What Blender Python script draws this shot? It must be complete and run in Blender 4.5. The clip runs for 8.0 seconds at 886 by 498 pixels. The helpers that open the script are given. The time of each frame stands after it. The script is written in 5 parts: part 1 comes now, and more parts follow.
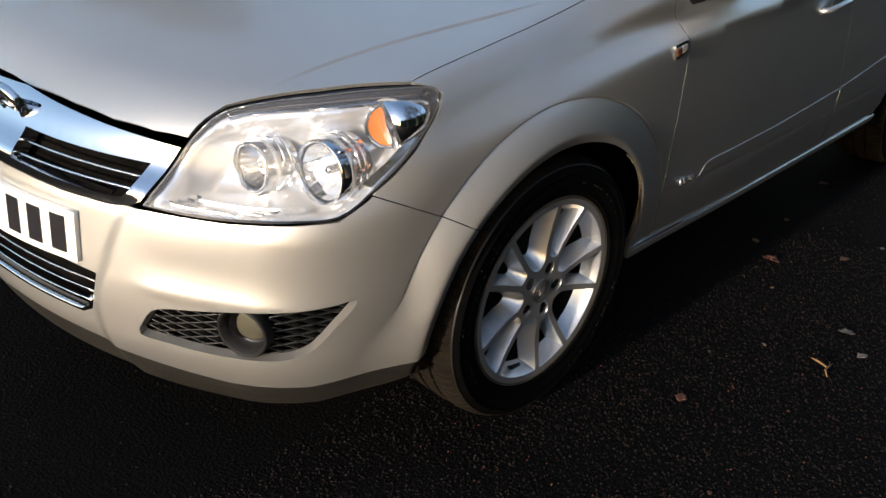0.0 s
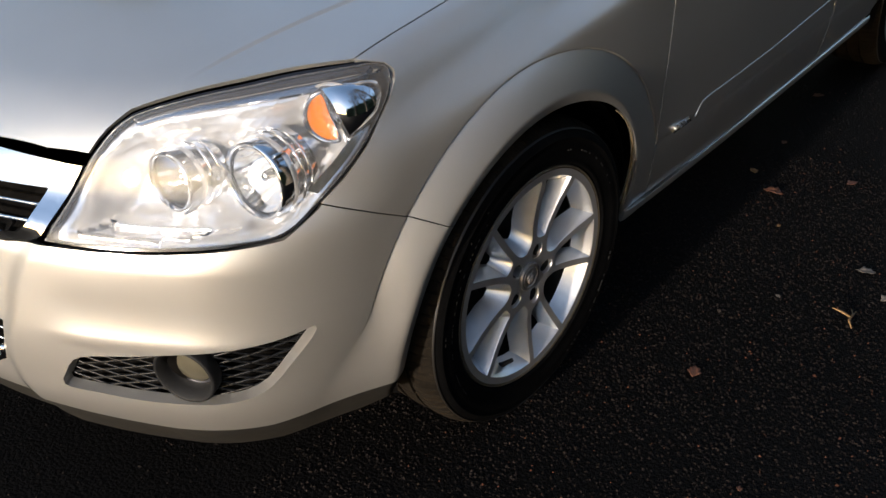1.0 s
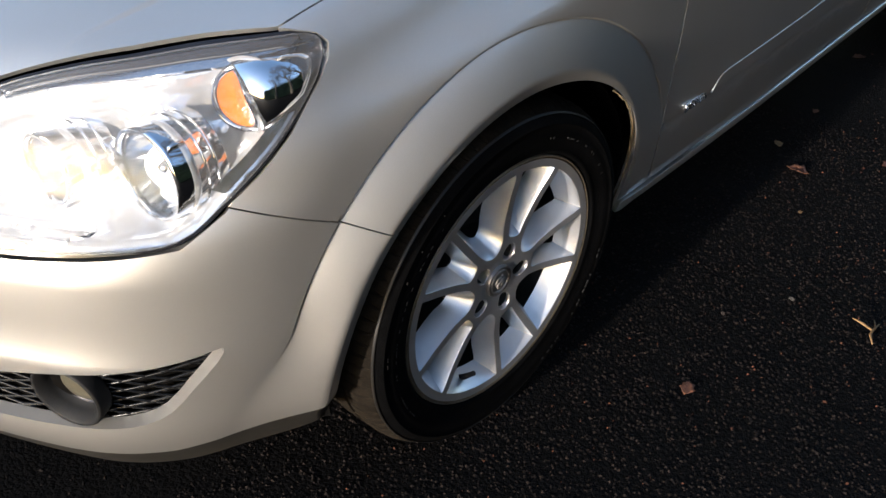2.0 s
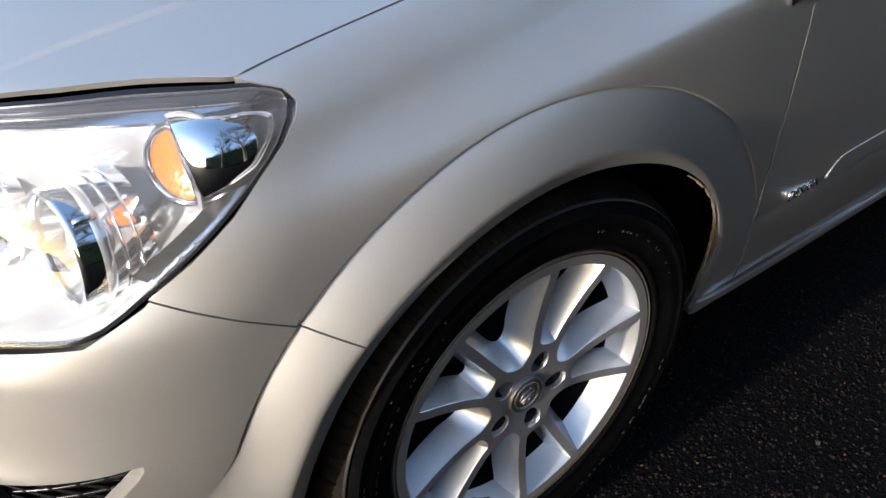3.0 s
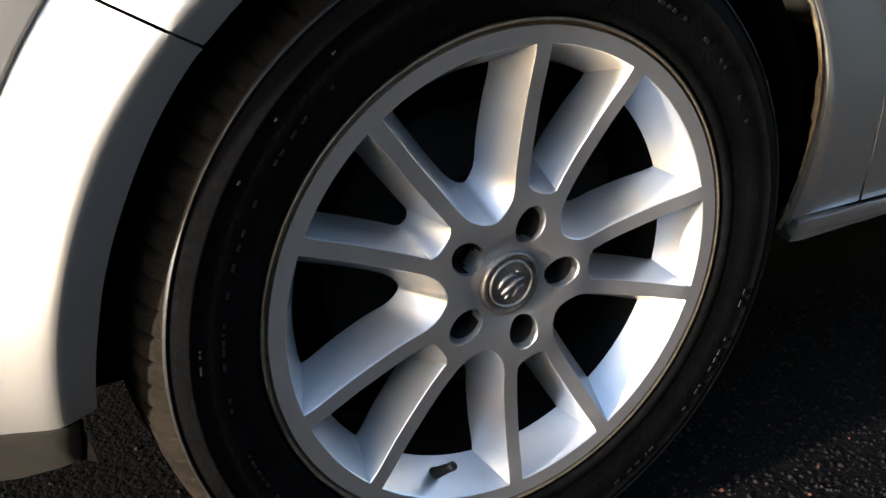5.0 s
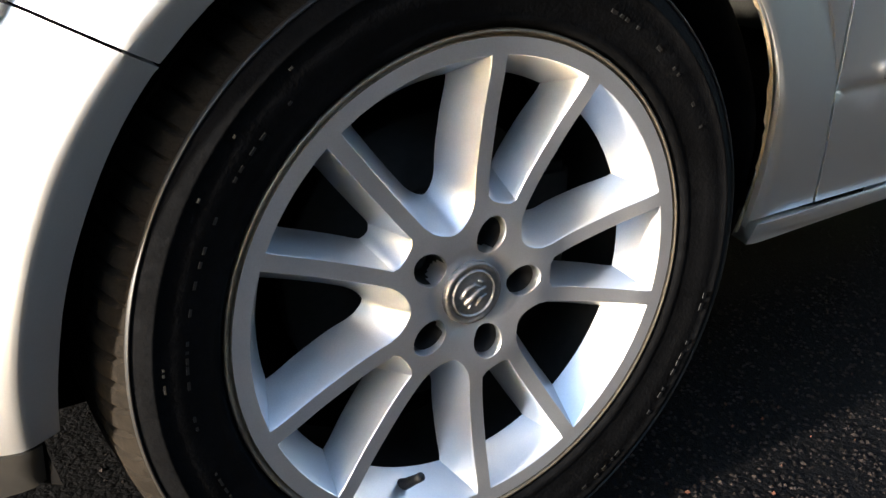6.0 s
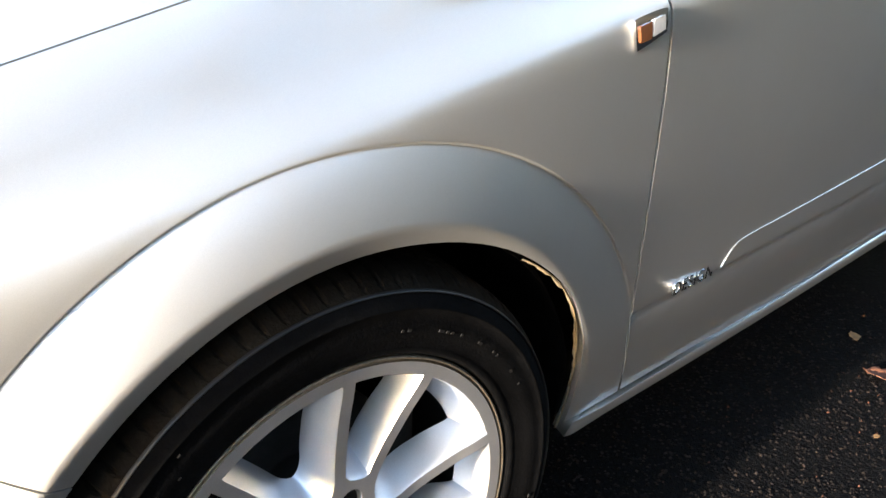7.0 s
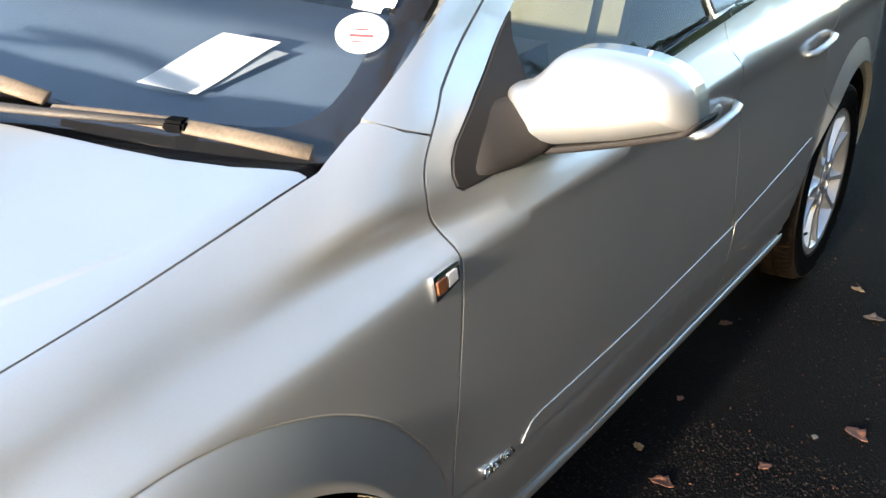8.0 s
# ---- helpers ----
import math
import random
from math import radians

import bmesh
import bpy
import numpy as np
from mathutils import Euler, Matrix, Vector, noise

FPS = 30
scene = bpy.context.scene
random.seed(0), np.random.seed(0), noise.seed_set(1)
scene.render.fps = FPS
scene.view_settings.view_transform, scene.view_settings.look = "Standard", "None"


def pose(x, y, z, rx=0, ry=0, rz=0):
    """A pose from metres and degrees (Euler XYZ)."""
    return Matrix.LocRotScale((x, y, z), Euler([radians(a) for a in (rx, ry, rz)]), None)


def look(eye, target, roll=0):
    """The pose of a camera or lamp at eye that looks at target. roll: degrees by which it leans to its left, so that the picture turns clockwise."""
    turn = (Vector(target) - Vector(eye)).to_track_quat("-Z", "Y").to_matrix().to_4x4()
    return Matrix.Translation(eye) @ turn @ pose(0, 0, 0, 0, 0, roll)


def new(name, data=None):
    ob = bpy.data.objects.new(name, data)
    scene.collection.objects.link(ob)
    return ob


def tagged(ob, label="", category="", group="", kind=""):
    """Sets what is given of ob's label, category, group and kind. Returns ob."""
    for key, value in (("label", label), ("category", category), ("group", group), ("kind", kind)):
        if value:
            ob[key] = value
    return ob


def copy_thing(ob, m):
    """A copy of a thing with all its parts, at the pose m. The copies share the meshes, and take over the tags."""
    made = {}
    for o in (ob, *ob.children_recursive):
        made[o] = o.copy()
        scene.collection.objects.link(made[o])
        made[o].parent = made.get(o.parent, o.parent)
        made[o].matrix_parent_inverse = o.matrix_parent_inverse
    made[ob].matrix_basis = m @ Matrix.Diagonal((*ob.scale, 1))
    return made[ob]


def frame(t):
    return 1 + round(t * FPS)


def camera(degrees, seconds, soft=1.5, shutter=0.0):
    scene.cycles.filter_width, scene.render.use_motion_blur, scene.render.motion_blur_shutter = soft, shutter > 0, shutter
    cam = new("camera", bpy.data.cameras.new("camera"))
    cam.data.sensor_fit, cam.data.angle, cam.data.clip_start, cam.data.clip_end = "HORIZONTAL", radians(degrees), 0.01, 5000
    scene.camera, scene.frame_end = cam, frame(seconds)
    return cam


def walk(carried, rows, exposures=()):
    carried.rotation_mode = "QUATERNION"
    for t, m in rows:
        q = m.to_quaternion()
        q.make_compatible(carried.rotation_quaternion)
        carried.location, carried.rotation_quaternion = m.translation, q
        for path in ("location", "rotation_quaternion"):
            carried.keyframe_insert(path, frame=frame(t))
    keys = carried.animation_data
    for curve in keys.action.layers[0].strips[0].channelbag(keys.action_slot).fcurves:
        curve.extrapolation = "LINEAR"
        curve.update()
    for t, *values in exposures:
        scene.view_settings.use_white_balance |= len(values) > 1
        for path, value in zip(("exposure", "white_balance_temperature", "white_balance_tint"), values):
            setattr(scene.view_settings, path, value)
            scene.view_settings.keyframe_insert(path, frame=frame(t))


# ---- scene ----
import functools

from mathutils.geometry import delaunay_2d_cdt

cam = camera(47.0, 8.0)
PATH = [
    (0, (-1.735, -1.912, 1.398), (-0.392, -0.856, 0.568), 5.0),
    (0.5, (-1.587, -1.831, 1.396), (-0.268, -0.801, 0.495), 3.0),
    (1, (-1.455, -1.698, 1.389), (-0.139, -0.729, 0.420), 0.5),
    (1.2, (-1.376, -1.590, 1.362), (-0.022, -0.706, 0.364), 3.0),
    (2.3, (-1.036, -1.584, 1.351), (0.154, -0.605, 0.239), 3.4),
    (2.5, (-0.967, -1.541, 1.340), (0.230, -0.536, 0.259), 4.1),
    (3, (-0.792, -1.490, 1.277), (0.285, -0.364, 0.190), 3.5),
    (3.5, (-0.634, -1.530, 1.176), (0.286, -0.265, 0.097), 4.3),
    (4, (-0.530, -1.519, 0.933), (0.421, -0.150, 0.021), 2.8),
    (4.5, (-0.480, -1.473, 0.758), (0.479, -0.017, 0.003), 2.4),
    (4.7, (-0.485, -1.463, 0.726), (0.474, -0.008, -0.032), 1.8),
    (5.8, (-0.482, -1.471, 0.686), (0.528, -0.037, -0.046), 1.9),
    (6, (-0.485, -1.469, 0.704), (0.545, -0.053, -0.033), 1.0),
    (6.5, (-0.480, -1.518, 0.906), (0.584, -0.169, 0.094), 0.9),
    (7, (-0.484, -1.492, 1.108), (0.690, -0.279, 0.237), 1.8),
    (7.5, (-0.502, -1.489, 1.266), (0.815, -0.413, 0.419), 0.6),
    (8, (-0.552, -1.498, 1.381), (0.901, -0.544, 0.614), 1.8),
]
EXPOSURES = [(0.0, 0.2, 6150, 14), (1.0, 0.2, 6100, 14), (2.5, 0.85, 5700, 13), (3.5, 0.85, 5750, 13), (4.5, 1.28, 5900, 13), (5.8, 2.15, 5800, 11), (6.5, 2.28, 5900, 12), (7.0, 2.35, 6150, 12), (7.5, 2.2, 6150, 12), (8.0, 1.85, 6000, 11)]
walk(cam, [(t, look(eye, target, roll)) for t, eye, target, roll in PATH], EXPOSURES)

# ---- daylight: a low winter sun ahead of the car, clear sky ----
SUN_HEADING, SUN_HEIGHT = 180.5, 9.5  # degrees from +x towards +y, and above the horizon
world = bpy.data.worlds.new("clear_sky")
scene.world = world
world.use_nodes = True
sky = world.node_tree.nodes.new("ShaderNodeTexSky")
sky.sky_type, sky.sun_disc = "NISHITA", False
sky.sun_elevation, sky.sun_rotation = radians(SUN_HEIGHT), radians(90 - SUN_HEADING)
backing = world.node_tree.nodes["Background"]
backing.inputs["Strength"].default_value = 0.28
world.node_tree.links.new(sky.outputs[0], backing.inputs["Color"])
sun_lamp = bpy.data.lights.new("sun", "SUN")
sun_lamp.energy, sun_lamp.angle, sun_lamp.color = 5.4, radians(2.0), (1.0, 0.88, 0.70)
sun = new("sun", sun_lamp)
toward = Vector((math.cos(radians(SUN_HEADING)) * math.cos(radians(SUN_HEIGHT)), math.sin(radians(SUN_HEADING)) * math.cos(radians(SUN_HEIGHT)), math.sin(radians(SUN_HEIGHT))))
sun.matrix_world = look(toward * 30, (0, 0, 0))


# ---- materials ----
def material(name, colour, rough=0.5, metal=0.0, coat=0.0, grain=0.0, size=200.0, bump=0.0, bump_size=400.0, mottle=0.0, mottle_size=6.0, per_piece=0.0, **more):
    """A surface with variation at two scales (grain and mottle), fine relief and, for pieces, a shade of their own."""
    m = bpy.data.materials.new(name)
    m.use_nodes = True
    nt = m.node_tree
    b = nt.nodes["Principled BSDF"]
    b.inputs["Roughness"].default_value, b.inputs["Metallic"].default_value = rough, metal
    b.inputs["Coat Weight"].default_value, b.inputs["Coat Roughness"].default_value = coat, 0.03
    for key, value in more.items():
        b.inputs[key.replace("_", " ")].default_value = value
    where = nt.nodes.new("ShaderNodeTexCoord")
    shade = nt.nodes.new("ShaderNodeRGB")
    shade.outputs[0].default_value = (*colour, 1)
    out = shade.outputs[0]

    def vary(amount, scale, detail, out):
        tex = nt.nodes.new("ShaderNodeTexNoise")
        tex.inputs["Scale"].default_value, tex.inputs["Detail"].default_value = scale, detail
        nt.links.new(where.outputs["Object"], tex.inputs["Vector"])
        span = nt.nodes.new("ShaderNodeMapRange")
        span.inputs["From Min"].default_value, span.inputs["From Max"].default_value = 0.3, 0.7
        span.inputs["To Min"].default_value, span.inputs["To Max"].default_value = 1 - amount, 1 + amount
        nt.links.new(tex.outputs["Fac"], span.inputs["Value"])
        mul = nt.nodes.new("ShaderNodeVectorMath")
        mul.operation = "SCALE"
        nt.links.new(out, mul.inputs[0])
        nt.links.new(span.outputs[0], mul.inputs["Scale"])
        return mul.outputs[0]

    if grain:
        out = vary(grain, size, 2, out)
    if mottle:
        out = vary(mottle, mottle_size, 5, out)
    if per_piece:
        info = nt.nodes.new("ShaderNodeObjectInfo")
        span = nt.nodes.new("ShaderNodeMapRange")
        span.inputs["To Min"].default_value, span.inputs["To Max"].default_value = 1 - per_piece, 1 + per_piece
        nt.links.new(info.outputs["Random"], span.inputs["Value"])
        mul = nt.nodes.new("ShaderNodeVectorMath")
        mul.operation = "SCALE"
        nt.links.new(out, mul.inputs[0])
        nt.links.new(span.outputs[0], mul.inputs["Scale"])
        out = mul.outputs[0]
    nt.links.new(out, b.inputs["Base Color"])
    if bump:
        tex = nt.nodes.new("ShaderNodeTexNoise")
        tex.inputs["Scale"].default_value, tex.inputs["Detail"].default_value = bump_size, 3
        nt.links.new(where.outputs["Object"], tex.inputs["Vector"])
        relief = nt.nodes.new("ShaderNodeBump")
        relief.inputs["Strength"].default_value, relief.inputs["Distance"].default_value = bump, 0.002
        nt.links.new(tex.outputs["Fac"], relief.inputs["Height"])
        nt.links.new(relief.outputs[0], b.inputs["Normal"])
    return m


def clear_pane(name, tint, gloss_rough=0.0, ior=1.75, haze=0.0):
    """Thin glass: see-through straight ahead, mirroring at a slant."""
    m = bpy.data.materials.new(name)
    m.use_nodes = True
    nt = m.node_tree
    nt.nodes.remove(nt.nodes["Principled BSDF"])
    clear, gloss = nt.nodes.new("ShaderNodeBsdfTransparent"), nt.nodes.new("ShaderNodeBsdfGlossy")
    clear.inputs["Color"].default_value = (*tint, 1)
    gloss.inputs["Roughness"].default_value = gloss_rough
    slant, mix = nt.nodes.new("ShaderNodeFresnel"), nt.nodes.new("ShaderNodeMixShader")
    slant.inputs["IOR"].default_value = ior  # both faces of the pane together
    nt.links.new(slant.outputs[0], mix.inputs[0])
    nt.links.new(clear.outputs[0], mix.inputs[1])
    nt.links.new(gloss.outputs[0], mix.inputs[2])
    last = mix
    if haze:  # weathered plastic scatters a little
        dull, last = nt.nodes.new("ShaderNodeBsdfDiffuse"), nt.nodes.new("ShaderNodeMixShader")
        last.inputs[0].default_value = haze
        nt.links.new(mix.outputs[0], last.inputs[1])
        nt.links.new(dull.outputs[0], last.inputs[2])
    nt.links.new(last.outputs[0], nt.nodes["Material Output"].inputs["Surface"])
    return m


PAINT = material("silver_beige_paint", (0.60, 0.59, 0.565), rough=0.46, metal=0.88, coat=1.0, grain=0.05, size=1500, bump=0.02, bump_size=1800, mottle=0.03, mottle_size=5)
CHROME = material("chrome", (0.82, 0.83, 0.85), rough=0.06, metal=1.0, mottle=0.03)
SATIN_CHROME = material("satin_chrome", (0.72, 0.72, 0.72), rough=0.22, metal=1.0, mottle=0.05)
ALLOY = material("alloy_paint", (0.63, 0.63, 0.64), rough=0.36, metal=0.80, coat=0.4, grain=0.05, size=900, mottle=0.06, mottle_size=18)
ALLOY_LIP = material("worn_alloy_lip", (0.20, 0.165, 0.12), rough=0.5, metal=0.7, grain=0.2, size=150, mottle=0.2, mottle_size=20)
RUBBER = material("tyre_rubber", (0.0030, 0.0030, 0.0032), rough=0.7, Specular_IOR_Level=0.02, grain=0.3, size=120, bump=0.3, bump_size=300, mottle=0.3, mottle_size=12)
TREAD = material("dusty_tread_rubber", (0.011, 0.0088, 0.0064), rough=0.9, Specular_IOR_Level=0.05, grain=0.25, size=160, bump=0.5, bump_size=260, mottle=0.35, mottle_size=14)
LETTERING = material("worn_rubber_lettering", (0.007, 0.006, 0.005), rough=0.5, grain=0.2)
BLACK = material("black_plastic", (0.010, 0.010, 0.0105), rough=0.6, Specular_IOR_Level=0.2, grain=0.2, size=500, bump=0.2, bump_size=900, mottle=0.2)
NET = material("black_lattice_plastic", (0.006, 0.006, 0.0065), rough=0.28, Specular_IOR_Level=0.35, grain=0.2, size=500, mottle=0.2)
GLOSS_BLACK = material("gloss_black", (0.012, 0.012, 0.014), rough=0.12, mottle=0.2)
GREY_PLASTIC = material("grained_grey_plastic", (0.019, 0.016, 0.0145), rough=0.75, Specular_IOR_Level=0.25, grain=0.15, size=600, bump=0.35, bump_size=1200, mottle=0.1)
# near-black: carries the shade inside arches, grilles and recesses in its colour
LINER = material("shade_black_liner", (0.0035, 0.0032, 0.003), rough=0.95, Specular_IOR_Level=0.03, grain=0.4, size=60, bump=0.6, bump_size=80, mottle=0.4, mottle_size=9)
DIRT = material("dried_mud", (0.13, 0.095, 0.052), rough=0.95, grain=0.3, size=90, bump=0.6, bump_size=150, mottle=0.4, mottle_size=30)
STEEL = material("dull_steel", (0.10, 0.095, 0.09), rough=0.55, metal=0.8, grain=0.2, size=200, mottle=0.3, mottle_size=25)
BEZEL = material("lamp_grey_bezel", (0.028, 0.029, 0.038), rough=0.40, metal=0.2, mottle=0.05)
REFLECTOR = material("lamp_reflector", (0.86, 0.86, 0.86), rough=0.10, metal=1.0, mottle=0.03)
LAMP_WHITE = material("lamp_inner_trim", (0.90, 0.90, 0.90), rough=0.15, metal=0.72, bump=1.0, bump_size=34, mottle=0.04)
AMBER = material("amber_lens", (0.90, 0.24, 0.02), rough=0.18, grain=0.1, size=300, bump=0.5, bump_size=250, Transmission_Weight=0.25)
FOG_GLASS = material("fog_lamp_glass", (0.085, 0.078, 0.055), rough=0.35, metal=0.2, coat=0.25, bump=0.15, bump_size=120, mottle=0.08, mottle_size=40)
LAMP_COVER = clear_pane("lamp_cover", (0.97, 0.97, 0.98), haze=0.045)
WINDOW = clear_pane("window_glass", (0.93, 0.95, 0.95), ior=1.9)
SIDE_GLASS = clear_pane("tinted_side_glass", (0.50, 0.53, 0.44), ior=1.28)
CABIN = material("cabin_cloth", (0.030, 0.027, 0.020), rough=0.9, grain=0.2, size=300, mottle=0.3, mottle_size=5)
# the shade under the bumper is put into this darkened lip colour
SHADED_LIP = material("lip_paint_in_shade", (0.017, 0.0155, 0.013), rough=0.6, metal=0.3, grain=0.2, size=90, mottle=0.3, mottle_size=9)
PLATE = material("plate_white", (0.80, 0.80, 0.76), rough=0.25, coat=0.5, mottle=0.03)
INK = material("plate_ink", (0.015, 0.015, 0.018), rough=0.3, mottle=0.1)
PAPER = material("white_paper", (0.85, 0.85, 0.83), rough=0.8, mottle=0.02)
RED_INK = material("faded_red_ink", (0.30, 0.045, 0.045), rough=0.8, mottle=0.1)
# blue in the vinyl adds to the sky mirrored in the windscreen
DASH = material("sky_tinted_dash_vinyl", (0.10, 0.135, 0.185), rough=0.6, grain=0.1, size=400, bump=0.3, bump_size=900, mottle=0.1)
MARKER_CLEAR = material("clear_marker_lens", (0.75, 0.74, 0.72), rough=0.12, metal=0.4, coat=1.0, bump=0.3, bump_size=300, mottle=0.1)
CAP_METAL = material("worn_cap_metal", (0.24, 0.225, 0.215), rough=0.45, metal=0.8, grain=0.15, size=300, mottle=0.2, mottle_size=60)
# near-black: the shade behind the spokes is put into the colour
DARK_STEEL = material("shade_dark_steel", (0.010, 0.009, 0.008), rough=0.7, metal=0.2, grain=0.3, size=120, mottle=0.3, mottle_size=25)
# ---- building tools ----
def part(name, bm, mat, parent, label=""):
    """Link a bmesh as one mesh under a thing or a part."""
    me = bpy.data.meshes.new(name)
    bm.normal_update()
    bm.to_mesh(me)
    bm.free()
    me.materials.append(mat)
    ob = new(name, me)
    ob.parent = parent
    return tagged(ob, label)


def mesh_part(name, verts, faces, mat, parent, label="", smooth=True, normals=None, mirror=False):
    """Link arrays as one mesh; normals: the surface's true normals, None where a vertex belongs to an edge."""
    verts = np.asarray(verts, float)
    if mirror:
        verts = verts * (1, -1, 1)
        faces = [tuple(reversed(f)) for f in faces]
        normals = None if normals is None else np.asarray(normals) * (1, -1, 1)
    corner = None
    if normals is not None:  # weld what meets, each corner keeping its own normal
        _, first, back = np.unique(np.round(verts, 6), axis=0, return_index=True, return_inverse=True)
        back = np.ravel(back)
        kept = [tuple(int(i) for i in f) for f in faces if len({int(back[int(i)]) for i in f}) == len(f)]
        corner = [tuple(normals[i]) for f in kept for i in f]
        faces = [tuple(int(back[i]) for i in f) for f in kept]
        verts = verts[first]
    me = bpy.data.meshes.new(name)
    me.from_pydata([tuple(v) for v in verts], [], [tuple(int(i) for i in f) for f in faces])
    me.update()
    if smooth:
        me.polygons.foreach_set("use_smooth", [True] * len(me.polygons))
        if corner is not None and len(corner) == len(me.loops):
            me.normals_split_custom_set(corner)
    me.materials.append(mat)
    ob = new(name, me)
    ob.parent = parent
    return tagged(ob, label)


def dense(points, gap, closed=True):
    """Points set along a polyline at about that gap, corners kept."""
    pts = [np.asarray(p, float) for p in points]
    out = []
    for a, b in zip(pts, pts[1:] + pts[:1] if closed else pts[1:]):
        n = max(1, int(math.ceil(np.linalg.norm(b - a) / gap)))
        out += [a + (b - a) * i / n for i in range(n)]
    return np.array(out if closed else out + [pts[-1]])


def rounded(points, gap=0.012, closed=True):
    """A smooth closed or open curve through the points (Catmull-Rom)."""
    p = [np.asarray(q, float) for q in points]
    n = len(p)
    out = []
    for i in range(n if closed else n - 1):
        a, b, c, d = (p[(i + k) % n] if closed else p[min(max(i + k, 0), n - 1)] for k in (-1, 0, 1, 2))
        m = max(2, int(np.linalg.norm(c - b) / gap))
        for t in np.arange(m) / m:
            out.append(0.5 * (2 * b + (c - a) * t + (2 * a - 5 * b + 4 * c - d) * t * t + (3 * b - a - 3 * c + d) * t ** 3))
    return np.array(out if closed else out + [p[-1]])


def inside(points, loop):
    x, y = points[:, 0], points[:, 1]
    hit = np.zeros(len(points), bool)
    a = np.asarray(loop)
    b = np.roll(a, -1, 0)
    for (x0, y0), (x1, y1) in zip(a, b):
        if y0 != y1:
            hit ^= ((y0 > y) != (y1 > y)) & (x < (x1 - x0) * (y - y0) / (y1 - y0) + x0)
    return hit


def near(points, line, gap):
    a = np.asarray(line)
    out = np.zeros(len(points), bool)
    for i in range(0, len(a), 200):
        out |= (np.hypot(points[:, None, 0] - a[None, i:i + 200, 0], points[:, None, 1] - a[None, i:i + 200, 1]) < gap).any(1)
    return out


def fill(loop, gap, holes=(), lines=()):
    """Triangles over a flat region with holes; lines: ridges that the mesh follows."""
    loops = [dense(loop, gap * 0.8)] + [dense(h, gap * 0.8) for h in holes]
    rows = [dense(l, gap * 0.8, closed=False) for l in lines]
    rows = [r[inside(r, loops[0]) & ~near(r, np.concatenate(loops), gap * 0.25)] for r in rows]
    edges, points, at = [], [], 0
    for l in loops:
        points.append(l)
        edges += [(at + i, at + (i + 1) % len(l)) for i in range(len(l))]
        at += len(l)
    bound = np.concatenate(points)
    for r in rows:
        if len(r) > 1:
            points.append(r)
            edges += [(at + i, at + i + 1) for i in range(len(r) - 1) if np.linalg.norm(r[i + 1] - r[i]) < gap * 1.5]
            at += len(r)
    taken = np.concatenate(points)
    lo, hi = bound.min(0), bound.max(0)
    gx, gy = np.meshgrid(np.arange(lo[0], hi[0], gap), np.arange(lo[1], hi[1], gap * 0.866))
    gx[1::2] += gap / 2
    grid = np.stack((gx.ravel(), gy.ravel()), 1)
    grid = grid[inside(grid, loops[0])]
    for h in loops[1:]:
        grid = grid[~inside(grid, h)]
    grid = grid[~near(grid, taken, gap * 0.55)]
    flat = np.concatenate([taken, grid])
    got, _, tris, origin, _, _ = delaunay_2d_cdt([Vector(p) for p in flat], edges, [], 1, 1e-7)
    flat = np.array([tuple(v) for v in got])
    tris = np.array([tuple(t) for t in tris])
    if not len(tris):
        raise ValueError("empty region %s" % np.round(loop[:6], 3))
    mid = flat[tris].mean(1)
    keep = inside(mid, loops[0])
    for h in loops[1:]:
        keep &= ~inside(mid, h)
    index = {}
    for i, o in enumerate(origin):
        for k in o:
            index[k] = i
    rings, at = [], 0
    for l in loops:
        rings.append([index[at + i] for i in range(len(l))])
        at += len(l)
    return flat, tris[keep], rings


def on_surface(f, start, way, reach, steps=20):
    """Where rays from start first enter the solid f."""
    start, way = np.broadcast_arrays(np.asarray(start, float), np.asarray(way, float))
    lo = np.zeros(len(start))
    hi = np.full(len(start), reach)
    found = np.zeros(len(start), bool)
    for k in range(1, steps + 1):
        s = reach * k / steps
        v = f(*(start + way * s).T) < 0
        first = v & ~found
        lo[first], hi[first] = reach * (k - 1) / steps, s
        found |= v
    for _ in range(17):
        m = (lo + hi) / 2
        v = f(*(start + way * m[:, None]).T) < 0
        hi, lo = np.where(v, m, hi), np.where(v, lo, m)
    return start + way * hi[:, None]


def slope(f, p, e=0.0008):
    g = np.stack([f(*(p + d).T) - f(*(p - d).T) for d in np.eye(3) * e], 1)
    return g / np.linalg.norm(g, axis=1)[:, None]


def from_side(f, reach=0.95):
    return lambda q: on_surface(f, np.stack((q[:, 0], np.full(len(q), -1.08), q[:, 1]), 1), (0, 1, 0), reach)


LEAN_C, LEAN_S = math.cos(radians(36)), math.sin(radians(36))


def from_shoulder(f):
    """Seen from the side and above; the flat place is x and a height along the slanted view."""
    def lift(q):
        far = 1.7
        start = np.stack((q[:, 0], q[:, 1] * LEAN_S - far * LEAN_C, q[:, 1] * LEAN_C + far * LEAN_S), 1)
        return on_surface(f, start, (0, LEAN_C, -LEAN_S), 1.5, 34)
    return lift


def slanted(points, f):
    """(x, z) of flank points to the slanted view."""
    p = from_side(f)(np.asarray(points, float))
    return np.stack((p[:, 0], p[:, 2] * LEAN_C + p[:, 1] * LEAN_S), 1)


def from_top(f):
    return lambda q: on_surface(f, np.stack((q[:, 0], q[:, 1], np.full(len(q), 1.6)), 1), (0, 0, -1), 1.2)


def from_front(f):
    return lambda q: on_surface(f, np.stack((np.full(len(q), -1.2), q[:, 0], q[:, 1]), 1), (1, 0, 0), 3.2, 48)


